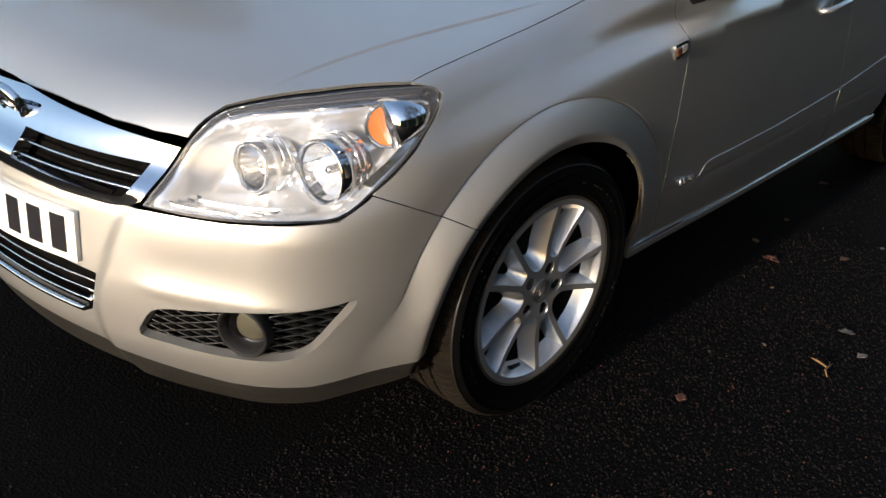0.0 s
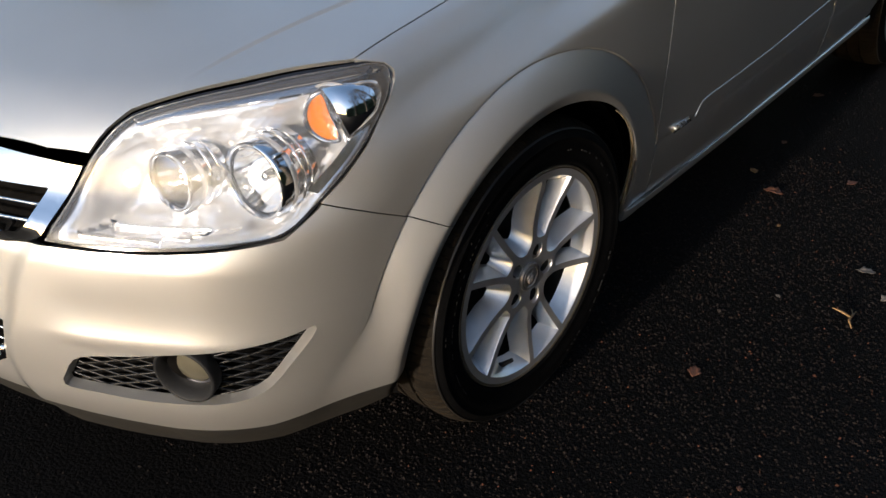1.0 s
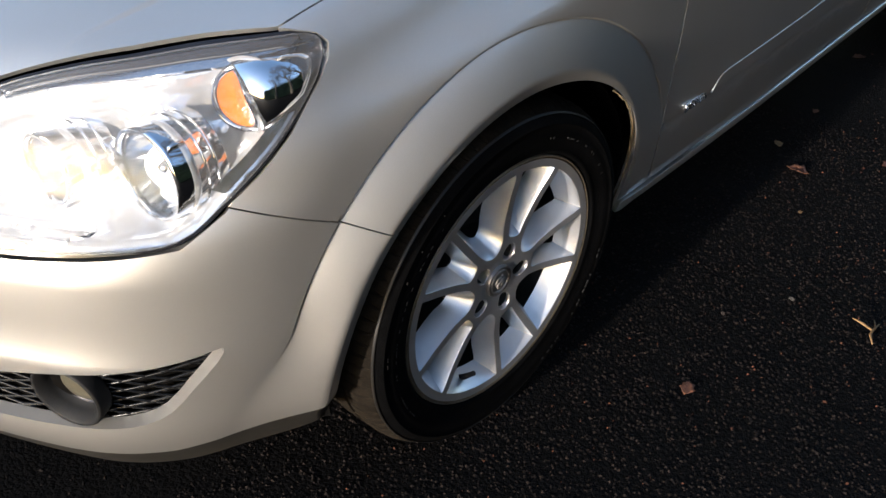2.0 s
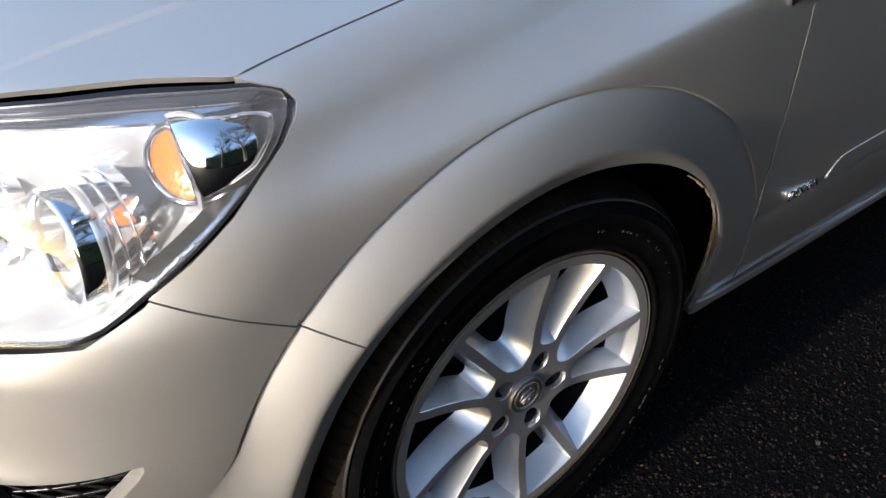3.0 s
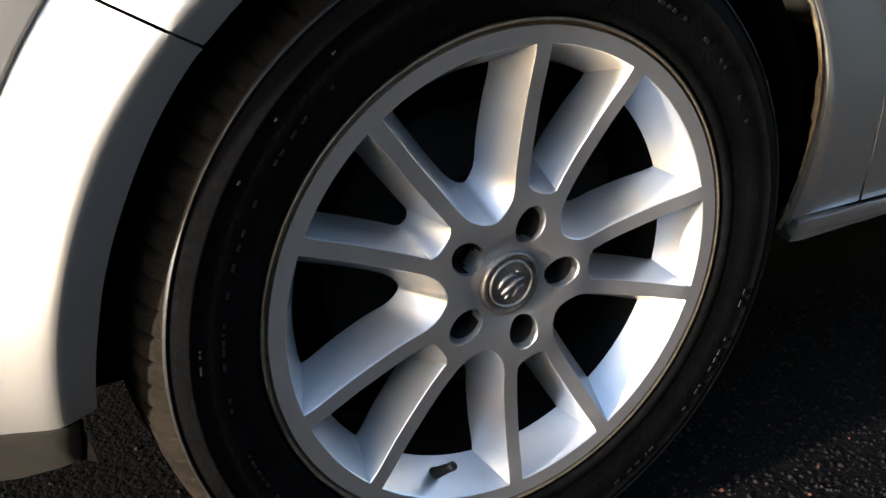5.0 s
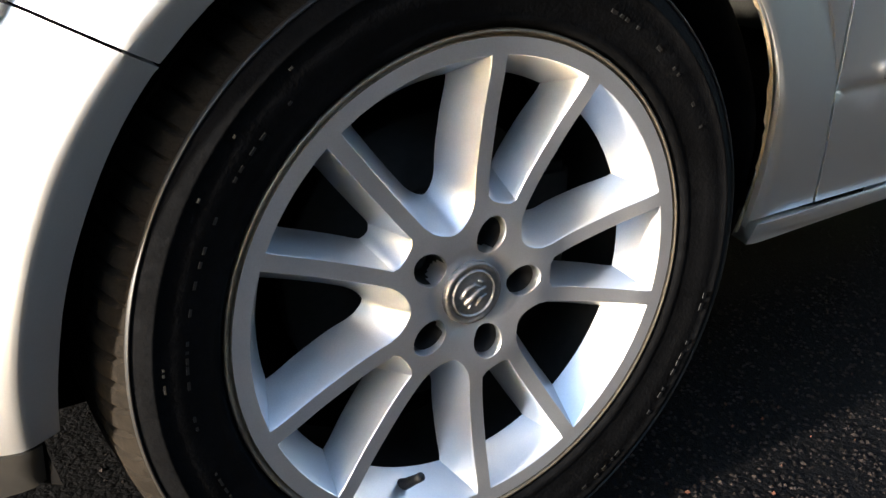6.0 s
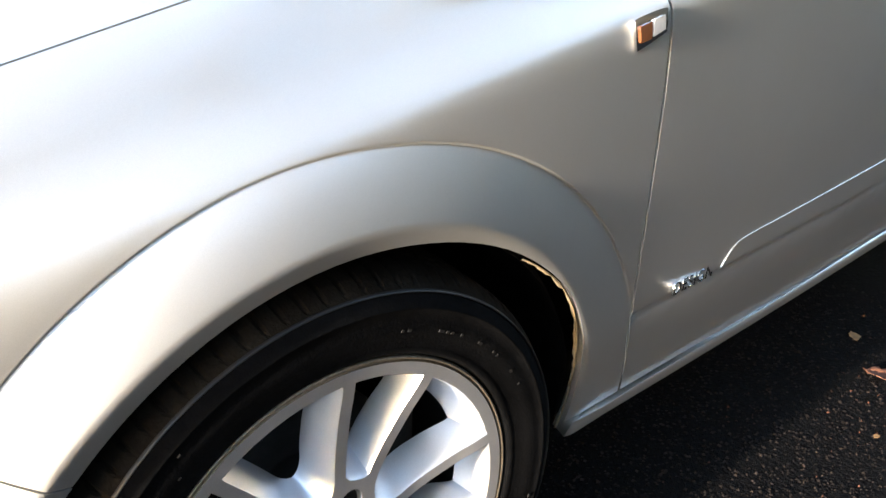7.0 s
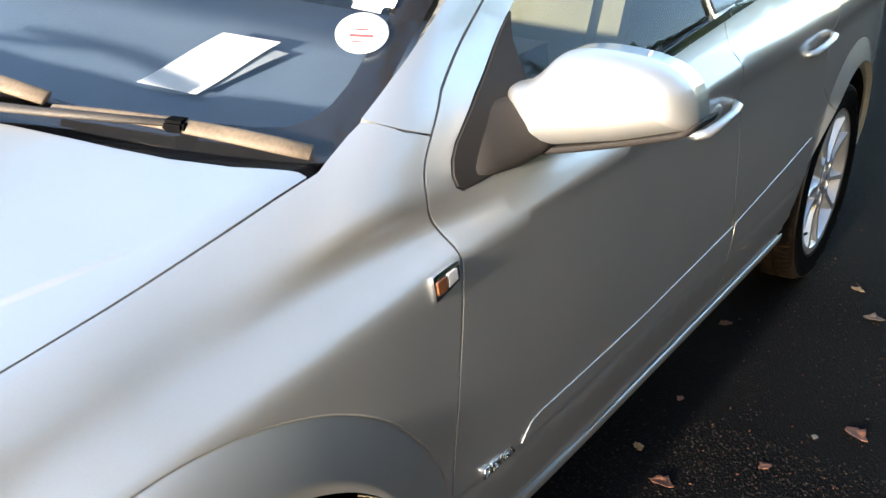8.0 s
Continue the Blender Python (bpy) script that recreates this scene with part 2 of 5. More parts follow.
def from_rear(f):
    return lambda q: on_surface(f, np.stack((np.full(len(q), 3.8), q[:, 0], q[:, 1]), 1), (-1, 0, 0), 2.0)


PIVOT = 0.10  # the front end is drawn round an upright axis behind the nose


def round_nose(f):
    def lift(q):
        ways = np.stack((np.cos(q[:, 0]), np.sin(q[:, 0]), 0 * q[:, 0]), 1)  # q: angle, height
        return on_surface(f, np.array((PIVOT, 0, 0)) - ways * 1.35 + np.stack((0 * q[:, 1], 0 * q[:, 1], q[:, 1]), 1), ways, 1.2)
    return lift


def nose(x, y, z):
    """Angle and height of a place on the front end."""
    return (math.atan2(-y, PIVOT - x), z)


def nose_y(y, z, f=None):
    """Angle and height of the place on the front end at that y and height."""
    f = f or lower_body
    p = on_surface(f, [(-1.2, y, z)], (1, 0, 0), 1.5, 40)[0]
    return nose(*p)


def panel(name, loop, lift, mat, parent, label="", gap=0.016, f=None, holes=(), lines=(), proud=0.0, depth=0.014, tuck=0.0, both=False, inner_depth=None, inner_tuck=None):
    """A sheet on the surface f, with turned-in edges of that depth. both: the same again on the other flank."""
    f = f or body
    flat, tris, rings = fill(loop, gap, holes, lines)
    p = lift(flat)
    n = slope(f, p)
    p = p + n * proud
    a, b, c = (p[tris[:, k]] for k in range(3))
    flip = (np.cross(b - a, c - a) * n[tris[:, 0]]).sum(1) < 0
    tris = np.where(flip[:, None], tris[:, ::-1], tris)
    verts, faces, normals = [p], [tuple(t) for t in tris], [n]
    at = len(p)
    for k, ring in enumerate(rings):
        d = depth if k == 0 or inner_depth is None else inner_depth
        tk = tuck if k == 0 or inner_tuck is None else inner_tuck
        top = p[ring]
        low = top - n[ring] * d
        along = np.roll(top, -1, 0) - np.roll(top, 1, 0)
        side = np.cross(along, n[ring])
        side /= np.linalg.norm(side, axis=1)[:, None] + 1e-9
        # sideways away from the sheet
        turn = np.sign(np.median((np.cross(np.roll(p[ring], -1, 0) - p[ring], n[ring]) * (p[ring] - p[ring].mean(0))).sum(1)))
        outward = side * turn
        if k:
            outward = -outward
        low = low + outward * tk
        wall = outward / (np.linalg.norm(outward, axis=1)[:, None] + 1e-9)
        m = len(ring)
        verts += [top, low]
        normals += [wall, wall]
        for i in range(m):
            j = (i + 1) % m
            q = (at + i, at + j, at + m + j, at + m + i)
            va, vb, vc = top[i], top[j], low[j]
            if np.dot(np.cross(vb - va, vc - va), wall[i]) < 0:
                q = q[::-1]
            faces.append(q)
        at += 2 * m
    verts, normals = np.concatenate(verts), np.concatenate(normals)
    ob = mesh_part(name, verts, faces, mat, parent, label, True, normals)
    if both:
        mesh_part(name, verts, faces, mat, parent, label, True, normals, True)
    return ob


def lathe(profile, count=64, closed=False, wobble=None):
    """A ring turned round the y axis from (radius, y) pairs. Returns vertices and faces."""
    prof = np.asarray(profile, float)
    verts, faces = [], []
    for i in range(count):
        t = 2 * math.pi * i / count
        r = prof[:, 0] if wobble is None else prof[:, 0] + wobble(i, prof)
        verts.append(np.stack((r * math.cos(t), prof[:, 1], r * math.sin(t)), 1))
    m = len(prof)
    for i in range(count):
        j = (i + 1) % count
        for k in range(m if closed else m - 1):
            l = (k + 1) % m
            faces.append((i * m + k, i * m + l, j * m + l, j * m + k))
    return np.concatenate(verts), faces


def tube(path, radius, sides=8, flat=1.0, up=(0, 0, 1)):
    """A tube along a path; radius: one value or one for each point."""
    path = [Vector(p) for p in path]
    radii = radius if hasattr(radius, "__len__") else [radius] * len(path)
    verts, faces = [], []
    for i, p in enumerate(path):
        d = (path[min(i + 1, len(path) - 1)] - path[max(i - 1, 0)]).normalized()
        s = d.cross(Vector(up))
        s = s.normalized() if s.length > 1e-4 else Vector((1, 0, 0))
        u = s.cross(d)
        for k in range(sides):
            t = 2 * math.pi * k / sides
            verts.append(tuple(p + s * math.cos(t) * radii[i] + u * math.sin(t) * radii[i] * flat))
    for i in range(len(path) - 1):
        for k in range(sides):
            l = (k + 1) % sides
            faces.append((i * sides + k, i * sides + l, (i + 1) * sides + l, (i + 1) * sides + k))
    faces.append(tuple(range(sides))[::-1])
    faces.append(tuple(range((len(path) - 1) * sides, len(path) * sides)))
    return np.array(verts), faces


def box(size, centre, bevel=0.003, rot=None):
    bm = bmesh.new()
    bmesh.ops.create_cube(bm, size=1)
    bmesh.ops.scale(bm, vec=size, verts=bm.verts)
    if bevel:
        bmesh.ops.bevel(bm, geom=bm.edges[:], offset=bevel, segments=2, affect="EDGES")
    m = Matrix.Translation(centre)
    bmesh.ops.transform(bm, matrix=m if rot is None else m @ rot, verts=bm.verts)
    return bm


# ---- the form of the car: x to its rear, y to its far side, z up; the front axle at x = 0 ----
@functools.lru_cache(None)
def stations(xs, ys):
    """The cubic pieces of a curve through design stations."""
    xs, ys = np.asarray(xs, float), np.asarray(ys, float)
    h, d = np.diff(xs), np.diff(ys) / np.diff(xs)
    m = np.zeros(len(xs))
    m[1:-1] = np.where(d[1:] * d[:-1] > 0, 2 * d[1:] * d[:-1] / (d[1:] + d[:-1] + 1e-12 * np.sign(d[1:] + d[:-1] + 1e-30)), 0)
    m[0], m[-1] = d[0], d[-1]
    a, b = m[:-1] * h, m[1:] * h
    rise = np.diff(ys)
    return xs, ys[:-1].copy(), a, 3 * rise - 2 * a - b, a + b - 2 * rise, 1 / h, m[0], m[-1]


def curve(x, xs, ys):
    """Smooth monotone interpolation through design stations."""
    xs, y0, a, b, c, per, first, last = stations(tuple(xs), tuple(ys))
    x = np.asarray(x, float)
    inner = np.minimum(np.maximum(x, xs[0]), xs[-1])
    i = np.minimum(np.maximum(xs.searchsorted(inner) - 1, 0), len(per) - 1)
    u = (inner - xs[i]) * per[i]
    out = x - inner
    return y0[i] + u * (a[i] + u * (b[i] + u * c[i])) + np.where(out < 0, first, last) * out


def smooth_max(a, b, k):
    g = np.clip(1 - np.abs(a - b) / k, 0, None)
    return np.maximum(a, b) + 0.25 * k * g * g


def step(x, a, b):
    t = np.minimum(np.maximum((x - a) / (b - a), 0), 1)
    return t * t * (3 - 2 * t)


def crease_z(x):
    return curve(x, (-0.5, -0.3, 0.0, 0.37, 1.0, 2.0, 3.3), (0.70, 0.728, 0.785, 0.840, 0.885, 0.925, 0.94))


AXLES = ((0.012, 0.325), (2.614, 0.325))
LIP, FOLD = 0.361, 0.376


def flare_edge(angle):
    return curve(angle, (-60, 0, 50, 90, 140, 164, 186, 240), (0.46, 0.462, 0.456, 0.447, 0.436, 0.432, 0.490, 0.50))


def flare(x, z):
    """How far the swollen wheel arches stand out of the flank."""
    out = 0
    for n, (cx, cz) in enumerate(AXLES):
        r = np.hypot(x - cx, z - cz)
        angle = np.degrees(np.arctan2(z - cz, x - cx))
        angle = np.where(angle < -90, angle + 360, angle)
        size = curve(angle, (-90, 0, 30, 60, 90, 140, 180, 230), (0.0, 0.001, 0.006, 0.015, 0.022, 0.035, 0.039, 0.039)) if n == 0 else 0.020 + 0 * angle
        inset = curve(angle, (-90, 10, 30, 90, 140, 158, 172, 240), (0.0, 0.0, 0.002, 0.004, 0.005, 0.004, 0.0, 0.0)) if n == 0 else 0.002
        edge = flare_edge(angle)
        rise = np.clip((edge - r) / (edge - FOLD), 0, 1)
        easy = step(angle, 150, 180) if n == 0 else 0
        # the wing overhangs the flare by a narrow undercut, from which the flare swells out to its fold
        bulge = -inset * step(edge - r, -0.0025, 0.0015) + (size + inset) * rise * (1.2 - 0.2 * rise) ** (1 - easy) * rise ** (0.7 * easy)
        fold = FOLD + (0.008 * step(angle, 125, 165) if n == 0 else 0) - r
        turn = 0.5 * (fold + np.sqrt(fold ** 2 + 0.0045 ** 2))
        bulge = bulge - turn * (curve(angle, (-90, 80, 150, 240), (0.36, 0.36, 0.50, 0.50)) if n == 0 else 0.42)
        out = out + np.where(r < edge + 0.008, bulge, 0)
    return out


def half_width(x, z):
    plan = curve(x, (-0.8, -0.49, -0.33, 0.0, 0.37, 1.0, 1.9, 2.7, 3.3), (0.66, 0.762, 0.803, 0.846, 0.868, 0.876, 0.874, 0.858, 0.80))
    w = curve(z, (0.10, 0.22, 0.31, 0.47, 0.62, 0.80), (-0.14, -0.062, -0.026, -0.003, 0.0, -0.004))
    zc = crease_z(x)
    soft = curve(x, (-0.35, -0.1, 0.37, 0.6, 3.0), (0.080, 0.040, 0.022, 0.014, 0.014))
    over = 0.5 * ((z - zc) + np.sqrt((z - zc) ** 2 + soft ** 2 * 0.25))
    line = 0.006 * np.exp(-(((z - 0.45) / 0.003) ** 2)) * step(x, 0.455, 0.46) * step(x, 2.15, 2.1)
    return plan + w + flare(x, z) - line - (0.062 * (1 - np.exp(-over / 0.034)) + 0.36 * over) * curve(x, (-0.5, -0.3, 0.1, 0.3, 0.6, 3), (0.6, 0.75, 0.95, 1.0, 0.85, 0.8))


def bumper_relief(a, z):
    """Crest, hollow and recessed middle of the front bumper; positive stands proud."""
    outer = step(a, 0.36, 0.46)
    crest = curve(a, (0.36, 0.56, 0.67, 0.73), (0.545, 0.562, 0.578, 0.605))
    relief = outer * 0.002 * np.exp(-(((z - crest) / 0.04) ** 2))
    relief = relief - outer * 0.002 * np.exp(-(((z - 0.480) / 0.034) ** 2)) * step(a, 0.80, 0.70)
    relief = relief + outer * 0.003 * np.exp(-(((z - 0.430) / 0.016) ** 2)) * step(a, 0.80, 0.70)
    middle = curve(z, (0.25, 0.336, 0.454, 0.553, 0.594, 0.65), (0.285, 0.285, 0.322, 0.358, 0.392, 0.43))
    relief = relief - 0.014 * step(middle - a, -0.022, 0.026) * step(z, 0.62, 0.58)
    return relief


def bonnet_crease(x):
    return curve(x, (-0.493, -0.363, -0.18, -0.024, 0.098, 0.32), (0.505, 0.537, 0.592, 0.643, 0.683, 0.75))


def lower_body(x, y, z):
    a = np.abs(y)
    side = a - half_width(x, z)
    nose = curve(z, (0.12, 0.20, 0.30, 0.44, 0.56, 0.61, 0.66, 0.72, 0.80), (-0.70, -0.762, -0.808, -0.826, -0.824, -0.808, -0.762, -0.735, -0.68)) + 0.5 * a * a - bumper_relief(a, z) - x
    top = z - curve(x, (-0.76, -0.6, -0.33, 0.0, 0.28, 0.6, 3.3), (0.70, 0.80, 0.883, 0.957, 1.02, 1.06, 1.12)) + 0.1 * a * a - 0.004 * step(bonnet_crease(x) - a, -0.004, 0.004) * step(x, -0.55, -0.40) * step(x, 0.16, -0.02)
    f = smooth_max(side, nose * 0.85, 0.10)
    tail = x - curve(z, (0.2, 0.5, 0.9, 1.1), (3.28, 3.36, 3.34, 3.28)) + 0.25 * a * a
    return smooth_max(smooth_max(f, top, 0.05), tail * 0.85, 0.08)


def greenhouse(x, y, z):
    a = np.abs(y)
    side = a - (0.80 - 0.46 * (z - 0.95)) * 1.0
    side = side * 0.9
    screen = (curve(z, (0.90, 1.0, 1.2, 1.42), (0.02, 0.17, 0.50, 1.0)) + 0.42 * a * a - x) * 0.5
    roof = z - curve(x, (0.6, 1.2, 2.0, 3.0), (1.42, 1.46, 1.45, 1.33)) + 0.10 * a * a
    rear = (x - curve(z, (0.9, 1.35), (3.35, 2.95)) + 0.2 * a * a) * 0.8
    shell = smooth_max(smooth_max(smooth_max(side, screen, 0.035), roof, 0.06), rear, 0.05)
    return smooth_max(shell, 0.92 - z, 0.03)


def body(x, y, z):
    return -smooth_max(-lower_body(x, y, z), -greenhouse(x, y, z), 0.09)


car = tagged(new("car"), "silver-beige five-door hatchback parked on asphalt, dusty wheels", "car")


def arch_point(angle, n=0, grow=0.0):
    r = LIP + (float(curve(angle, (-10, 10, 30, 50, 80, 110, 140, 160, 172, 188), (0.0, 0.005, 0.014, 0.006, -0.005, -0.007, -0.011, -0.016, -0.016, -0.010))) if n == 0 else 0.020 + 0.075 * float(step(np.array(angle), 120, 180))) + grow
    return (AXLES[n][0] + r * math.cos(radians(angle)), AXLES[n][1] + r * math.sin(radians(angle)))


def arch_line(a, b, n=0, grow=0.0, count=40):
    return [arch_point(a + (b - a) * i / count, n, grow) for i in range(count + 1)]


def ring_line(radius, a, b, n=0, count=60):
    """Round the arch at a radius that may change with the angle."""
    out = []
    for i in range(count + 1):
        t = a + (b - a) * i / count
        r = float(radius(t))
        out.append((AXLES[n][0] + r * math.cos(radians(t)), AXLES[n][1] + r * math.sin(radians(t))))
    return out


def bonnet_edge(x):
    return float(curve(x, (-0.33, -0.1, 0.1, 0.2, 0.33), (0.688, 0.712, 0.728, 0.7325, 0.734)))


def top_z(x, y):
    return float(on_surface(lower_body, [(x, y, 1.6)], (0, 0, -1), 1.2)[0][2])


def side_y(x, z):
    return float(on_surface(body, [(x, -1.08, z)], (0, 1, 0), 0.95)[0][1])


side, top = from_side(body), from_top(lower_body)
front = round_nose(lower_body)


def mirrored(points):
    """Close a half outline, which runs from the middle to the middle, with its mirror image."""
    return list(points) + [(-u, v) for u, v in reversed(points) if abs(u) > 1e-6]


def shrink(loop, by):
    p = np.asarray(loop)
    t = np.roll(p, -1, 0) - np.roll(p, 1, 0)
    n = np.stack((t[:, 1], -t[:, 0]), 1)
    n /= np.linalg.norm(n, axis=1)[:, None] + 1e-9
    area = np.sum(p[:, 0] * np.roll(p[:, 1], -1) - np.roll(p[:, 0], -1) * p[:, 1])
    return p - n * by * np.sign(area)


# bonnet
rear_line = [(0.318, 0.734), (0.310, 0.722), (0.295, 0.704), (0.264, 0.657), (0.233, 0.587), (0.212, 0.512), (0.194, 0.429), (0.176, 0.341), (0.160, 0.22), (0.148, 0.0)]
half = [(-0.712, 0.0), (-0.708, 0.065), (-0.704, 0.15), (-0.692, 0.262), (-0.668, 0.36), (-0.643, 0.428), (-0.612, 0.440), (-0.576, 0.458), (-0.516, 0.516), (-0.456, 0.573), (-0.390, 0.626), (-0.331, 0.681)]
half += [(x, bonnet_edge(x) - 0.0014) for x in np.linspace(-0.322, 0.314, 14)] + [(x, y) for x, y in rear_line[1:]]
bonnet_loop = half + [(x, -y) for x, y in reversed(half[1:-1])]
panel("bonnet", bonnet_loop, top, PAINT, car, "smooth silver-beige bonnet mirroring the sky", 0.022, lower_body, lines=[[(x, s * (float(bonnet_crease(x)) + d)) for x in np.linspace(-0.50, 0.20, 30)] for d in (-0.005, -0.0025, 0.0, 0.0025, 0.005) for s in (-1, 1)], depth=0.007)

# front wings
LINE = rounded([(0.481, 0.318), (0.470, 0.37), (0.457, 0.449), (0.456, 0.577), (0.460, 0.680), (0.464, 0.760), (0.464, 0.840), (0.455, 0.876), (0.441, 0.905), (0.441, 0.935), (0.456, 0.962), (0.483, 0.987)], 0.012, False).tolist()
SEAM = [(-0.462, 0.6545), (-0.411, 0.633), (-0.322, 0.592), arch_point(138.95)]
wing = dense([(x, z + 0.0012) for x, z in SEAM], 0.0016, False).tolist() + arch_line(138.0, -3)
wing += [(0.376, 0.314)] + [(x - 0.0048, z) for x, z in LINE] + [(0.438, 1.000), (0.400, 1.0145), (0.378, 1.005), (0.354, 0.994), (0.330, 0.983)]
wing = slanted(wing, body).tolist()
for x in np.linspace(0.312, -0.322, 16):
    y = -bonnet_edge(x) - 0.0010
    wing.append((x, top_z(x, y) * LEAN_C + y * LEAN_S))
wing += [(x, z * LEAN_C + y * LEAN_S) for x, y, z in ((-0.305, -0.712, 0.8345), (-0.288, -0.722, 0.828))]
wing += slanted([(-0.2795, 0.817), (-0.287, 0.803), (-0.307, 0.782), (-0.340, 0.756), (-0.372, 0.728), (-0.42, 0.688)], body).tolist()
FLARE_STEPS = (0.008, 0.0040, 0.0025, 0.0015, 0.0005, -0.0005, -0.0015, -0.0030, -0.007)
flare_lines = [slanted(ring_line(lambda t: flare_edge(t) + d, 8, 165, 0, 120), body) for d in FLARE_STEPS] + [slanted(ring_line(lambda t: FOLD + d, 5, 165), body) for d in (0.010, 0.005, 0.0, -0.005, -0.010)]
panel("front_wing", wing, from_shoulder(body), PAINT, car, "silver-beige front wing with swollen wheel arch", 0.013, lines=flare_lines, depth=0.016, both=True)

# doors
A_EDGE = rounded([(0.486, 0.990), (0.539, 1.031), (0.696, 1.108), (0.92, 1.218), (1.13, 1.315), (1.30, 1.370), (1.50, 1.392)], 0.03, False)[2:].tolist()
A_LOW = [p for p in A_EDGE if p[0] < 1.13]
door = LINE + A_EDGE + [(1.545, 1.20), (1.510, 1.00), (1.478, 0.935), (1.490, 0.880), (1.525, 0.78), (1.550, 0.65), (1.590, 0.48), (1.592, 0.322)]
pane_low = [(1.478, 0.992), (1.30, 0.979), (1.13, 0.965), (0.90, 0.945), (0.66, 0.919)]
front_hole = [(0.511, 0.911), (0.498, 0.918), (0.4935, 0.934), (0.503, 0.953), (0.522, 0.971), (0.558, 0.993), (0.600, 1.017), (0.690, 1.059), (0.775, 1.099), (0.95, 1.185), (1.15, 1.278), (1.32, 1.335), (1.478, 1.352)] + pane_low
swage = [[(x, z) for x in (0.455, 1.0, 1.6, 2.14)] for z in (0.444, 0.450, 0.456)]
panel("front_door", door, side, PAINT, car, "silver-beige front door with chrome window strip", 0.022, holes=[front_hole], lines=swage + [[(x, float(crease_z(x))) for x in np.linspace(0.47, 1.5, 12)]], depth=0.02, both=True)
rear_door = [(1.597, 0.322), (1.595, 0.48), (1.555, 0.65), (1.530, 0.78), (1.495, 0.880), (1.483, 0.935), (1.515, 1.00), (1.550, 1.20), (1.505, 1.393), (1.9, 1.398), (2.25, 1.37), (2.36, 1.22), (2.34, 1.02), (2.225, 0.88), (2.218, 0.78), (2.240, 0.70)]
rear_door += arch_line(131, 176, 1, 0.0, 24) + [(2.13, 0.326)]
rear_hole = [(1.585, 0.998), (1.585, 1.345), (1.9, 1.352), (2.16, 1.330), (2.28, 1.20), (2.275, 1.05), (1.95, 1.02)]
REAR_FLARE = [ring_line(lambda t: flare_edge(t) + d, -10, 190, 1, 90) for d in (0.004, 0.001, -0.002, -0.012)]
panel("rear_door", rear_door, side, PAINT, car, "silver-beige rear door", 0.024, holes=[rear_hole], lines=swage + REAR_FLARE, depth=0.02, both=True)
panel("window_strip", [(1.531, 1.001), (1.30, 0.984), (1.13, 0.970), (0.90, 0.950), (0.70, 0.930), (0.70, 0.917), (0.90, 0.937), (1.13, 0.956), (1.30, 0.970), (1.531, 0.987)], side, CHROME, car, "bright chrome window strip", 0.02, proud=0.006, depth=0.01, both=True)
panel("window_strip", [(1.535, 1.0015), (1.95, 1.028), (2.27, 1.058), (2.27, 1.044), (1.95, 1.014), (1.535, 0.9875)], side, CHROME, car, "bright chrome window strip", 0.03, proud=0.006, depth=0.01, both=True)
panel("side_window", [(0.715, 0.935), (0.727, 1.03), (0.785, 1.100), (0.95, 1.183), (1.15, 1.276), (1.32, 1.333), (1.476, 1.350), (1.476, 0.99), (1.30, 0.977), (1.13, 0.963), (0.90, 0.943)], side, SIDE_GLASS, car, "tinted side window", 0.06, proud=-0.008, depth=0.003, both=True)
panel("side_window", rear_hole, side, SIDE_GLASS, car, "tinted side window", 0.06, proud=-0.008, depth=0.003, both=True)
panel("door_moulding", rounded([(0.644, 0.451), (0.655, 0.464), (0.672, 0.481), (0.700, 0.488), (0.78, 0.490)], 0.01, False).tolist() + [(1.106, 0.496), (1.587, 0.520), (1.587, 0.458), (0.652, 0.457)], side, PAINT, car, "body-coloured rubbing strip", 0.02, proud=0.0012, depth=0.003, both=True)
panel("door_moulding", [(1.600, 0.521), (2.185, 0.580), (2.215, 0.560), (2.15, 0.50), (2.05, 0.459), (1.600, 0.458)], side, PAINT, car, "body-coloured rubbing strip", 0.03, proud=0.0012, depth=0.003, both=True)
def sill_body(x, y, z):
    """The flank with the rounded ledge of the sill standing out below the doors."""
    return np.abs(y) - half_width(x, np.maximum(z, 0.306)) - 0.010 * step(x, 0.33, 0.47) * np.sqrt(np.clip(1 - (np.abs(z - 0.3075) / 0.0140) ** 2.6, 0, 1))


panel("sill", [(0.384, 0.311), (0.484, 0.3172), (1.10, 0.3203), (1.70, 0.3203), (2.12, 0.3203), (2.10, 0.2955), (1.50, 0.2945), (0.80, 0.2945), (0.60, 0.2925), (0.378, 0.2870)], from_side(sill_body), PAINT, car, "silver-beige sill below the doors", 0.012, sill_body, lines=[[(0.38, z), (2.12, z)] for z in (0.3190, 0.3165, 0.3125, 0.3075, 0.3025, 0.2985)], depth=0.03, both=True)

# pillars, roof, screens, tail
panel("door_pillar", [(1.472, 1.002), (1.472, 1.352), (1.535, 1.358), (1.592, 1.356), (1.592, 1.008)], side, GLOSS_BLACK, car, "gloss black strip between the side windows", 0.03, proud=0.002, depth=0.006, both=True)
panel("windscreen_pillar", [(0.404, 1.0175), (0.440, 1.003), (0.481, 0.9895)] + [(x - 0.003, z + 0.003) for x, z in A_LOW] + [(1.10, 1.345), (0.985, 1.318), (0.80, 1.219), (0.608, 1.119), (0.513, 1.070), (0.453, 1.041)], side, PAINT, car, "silver-beige windscreen pillar", 0.018, depth=0.02, both=True)
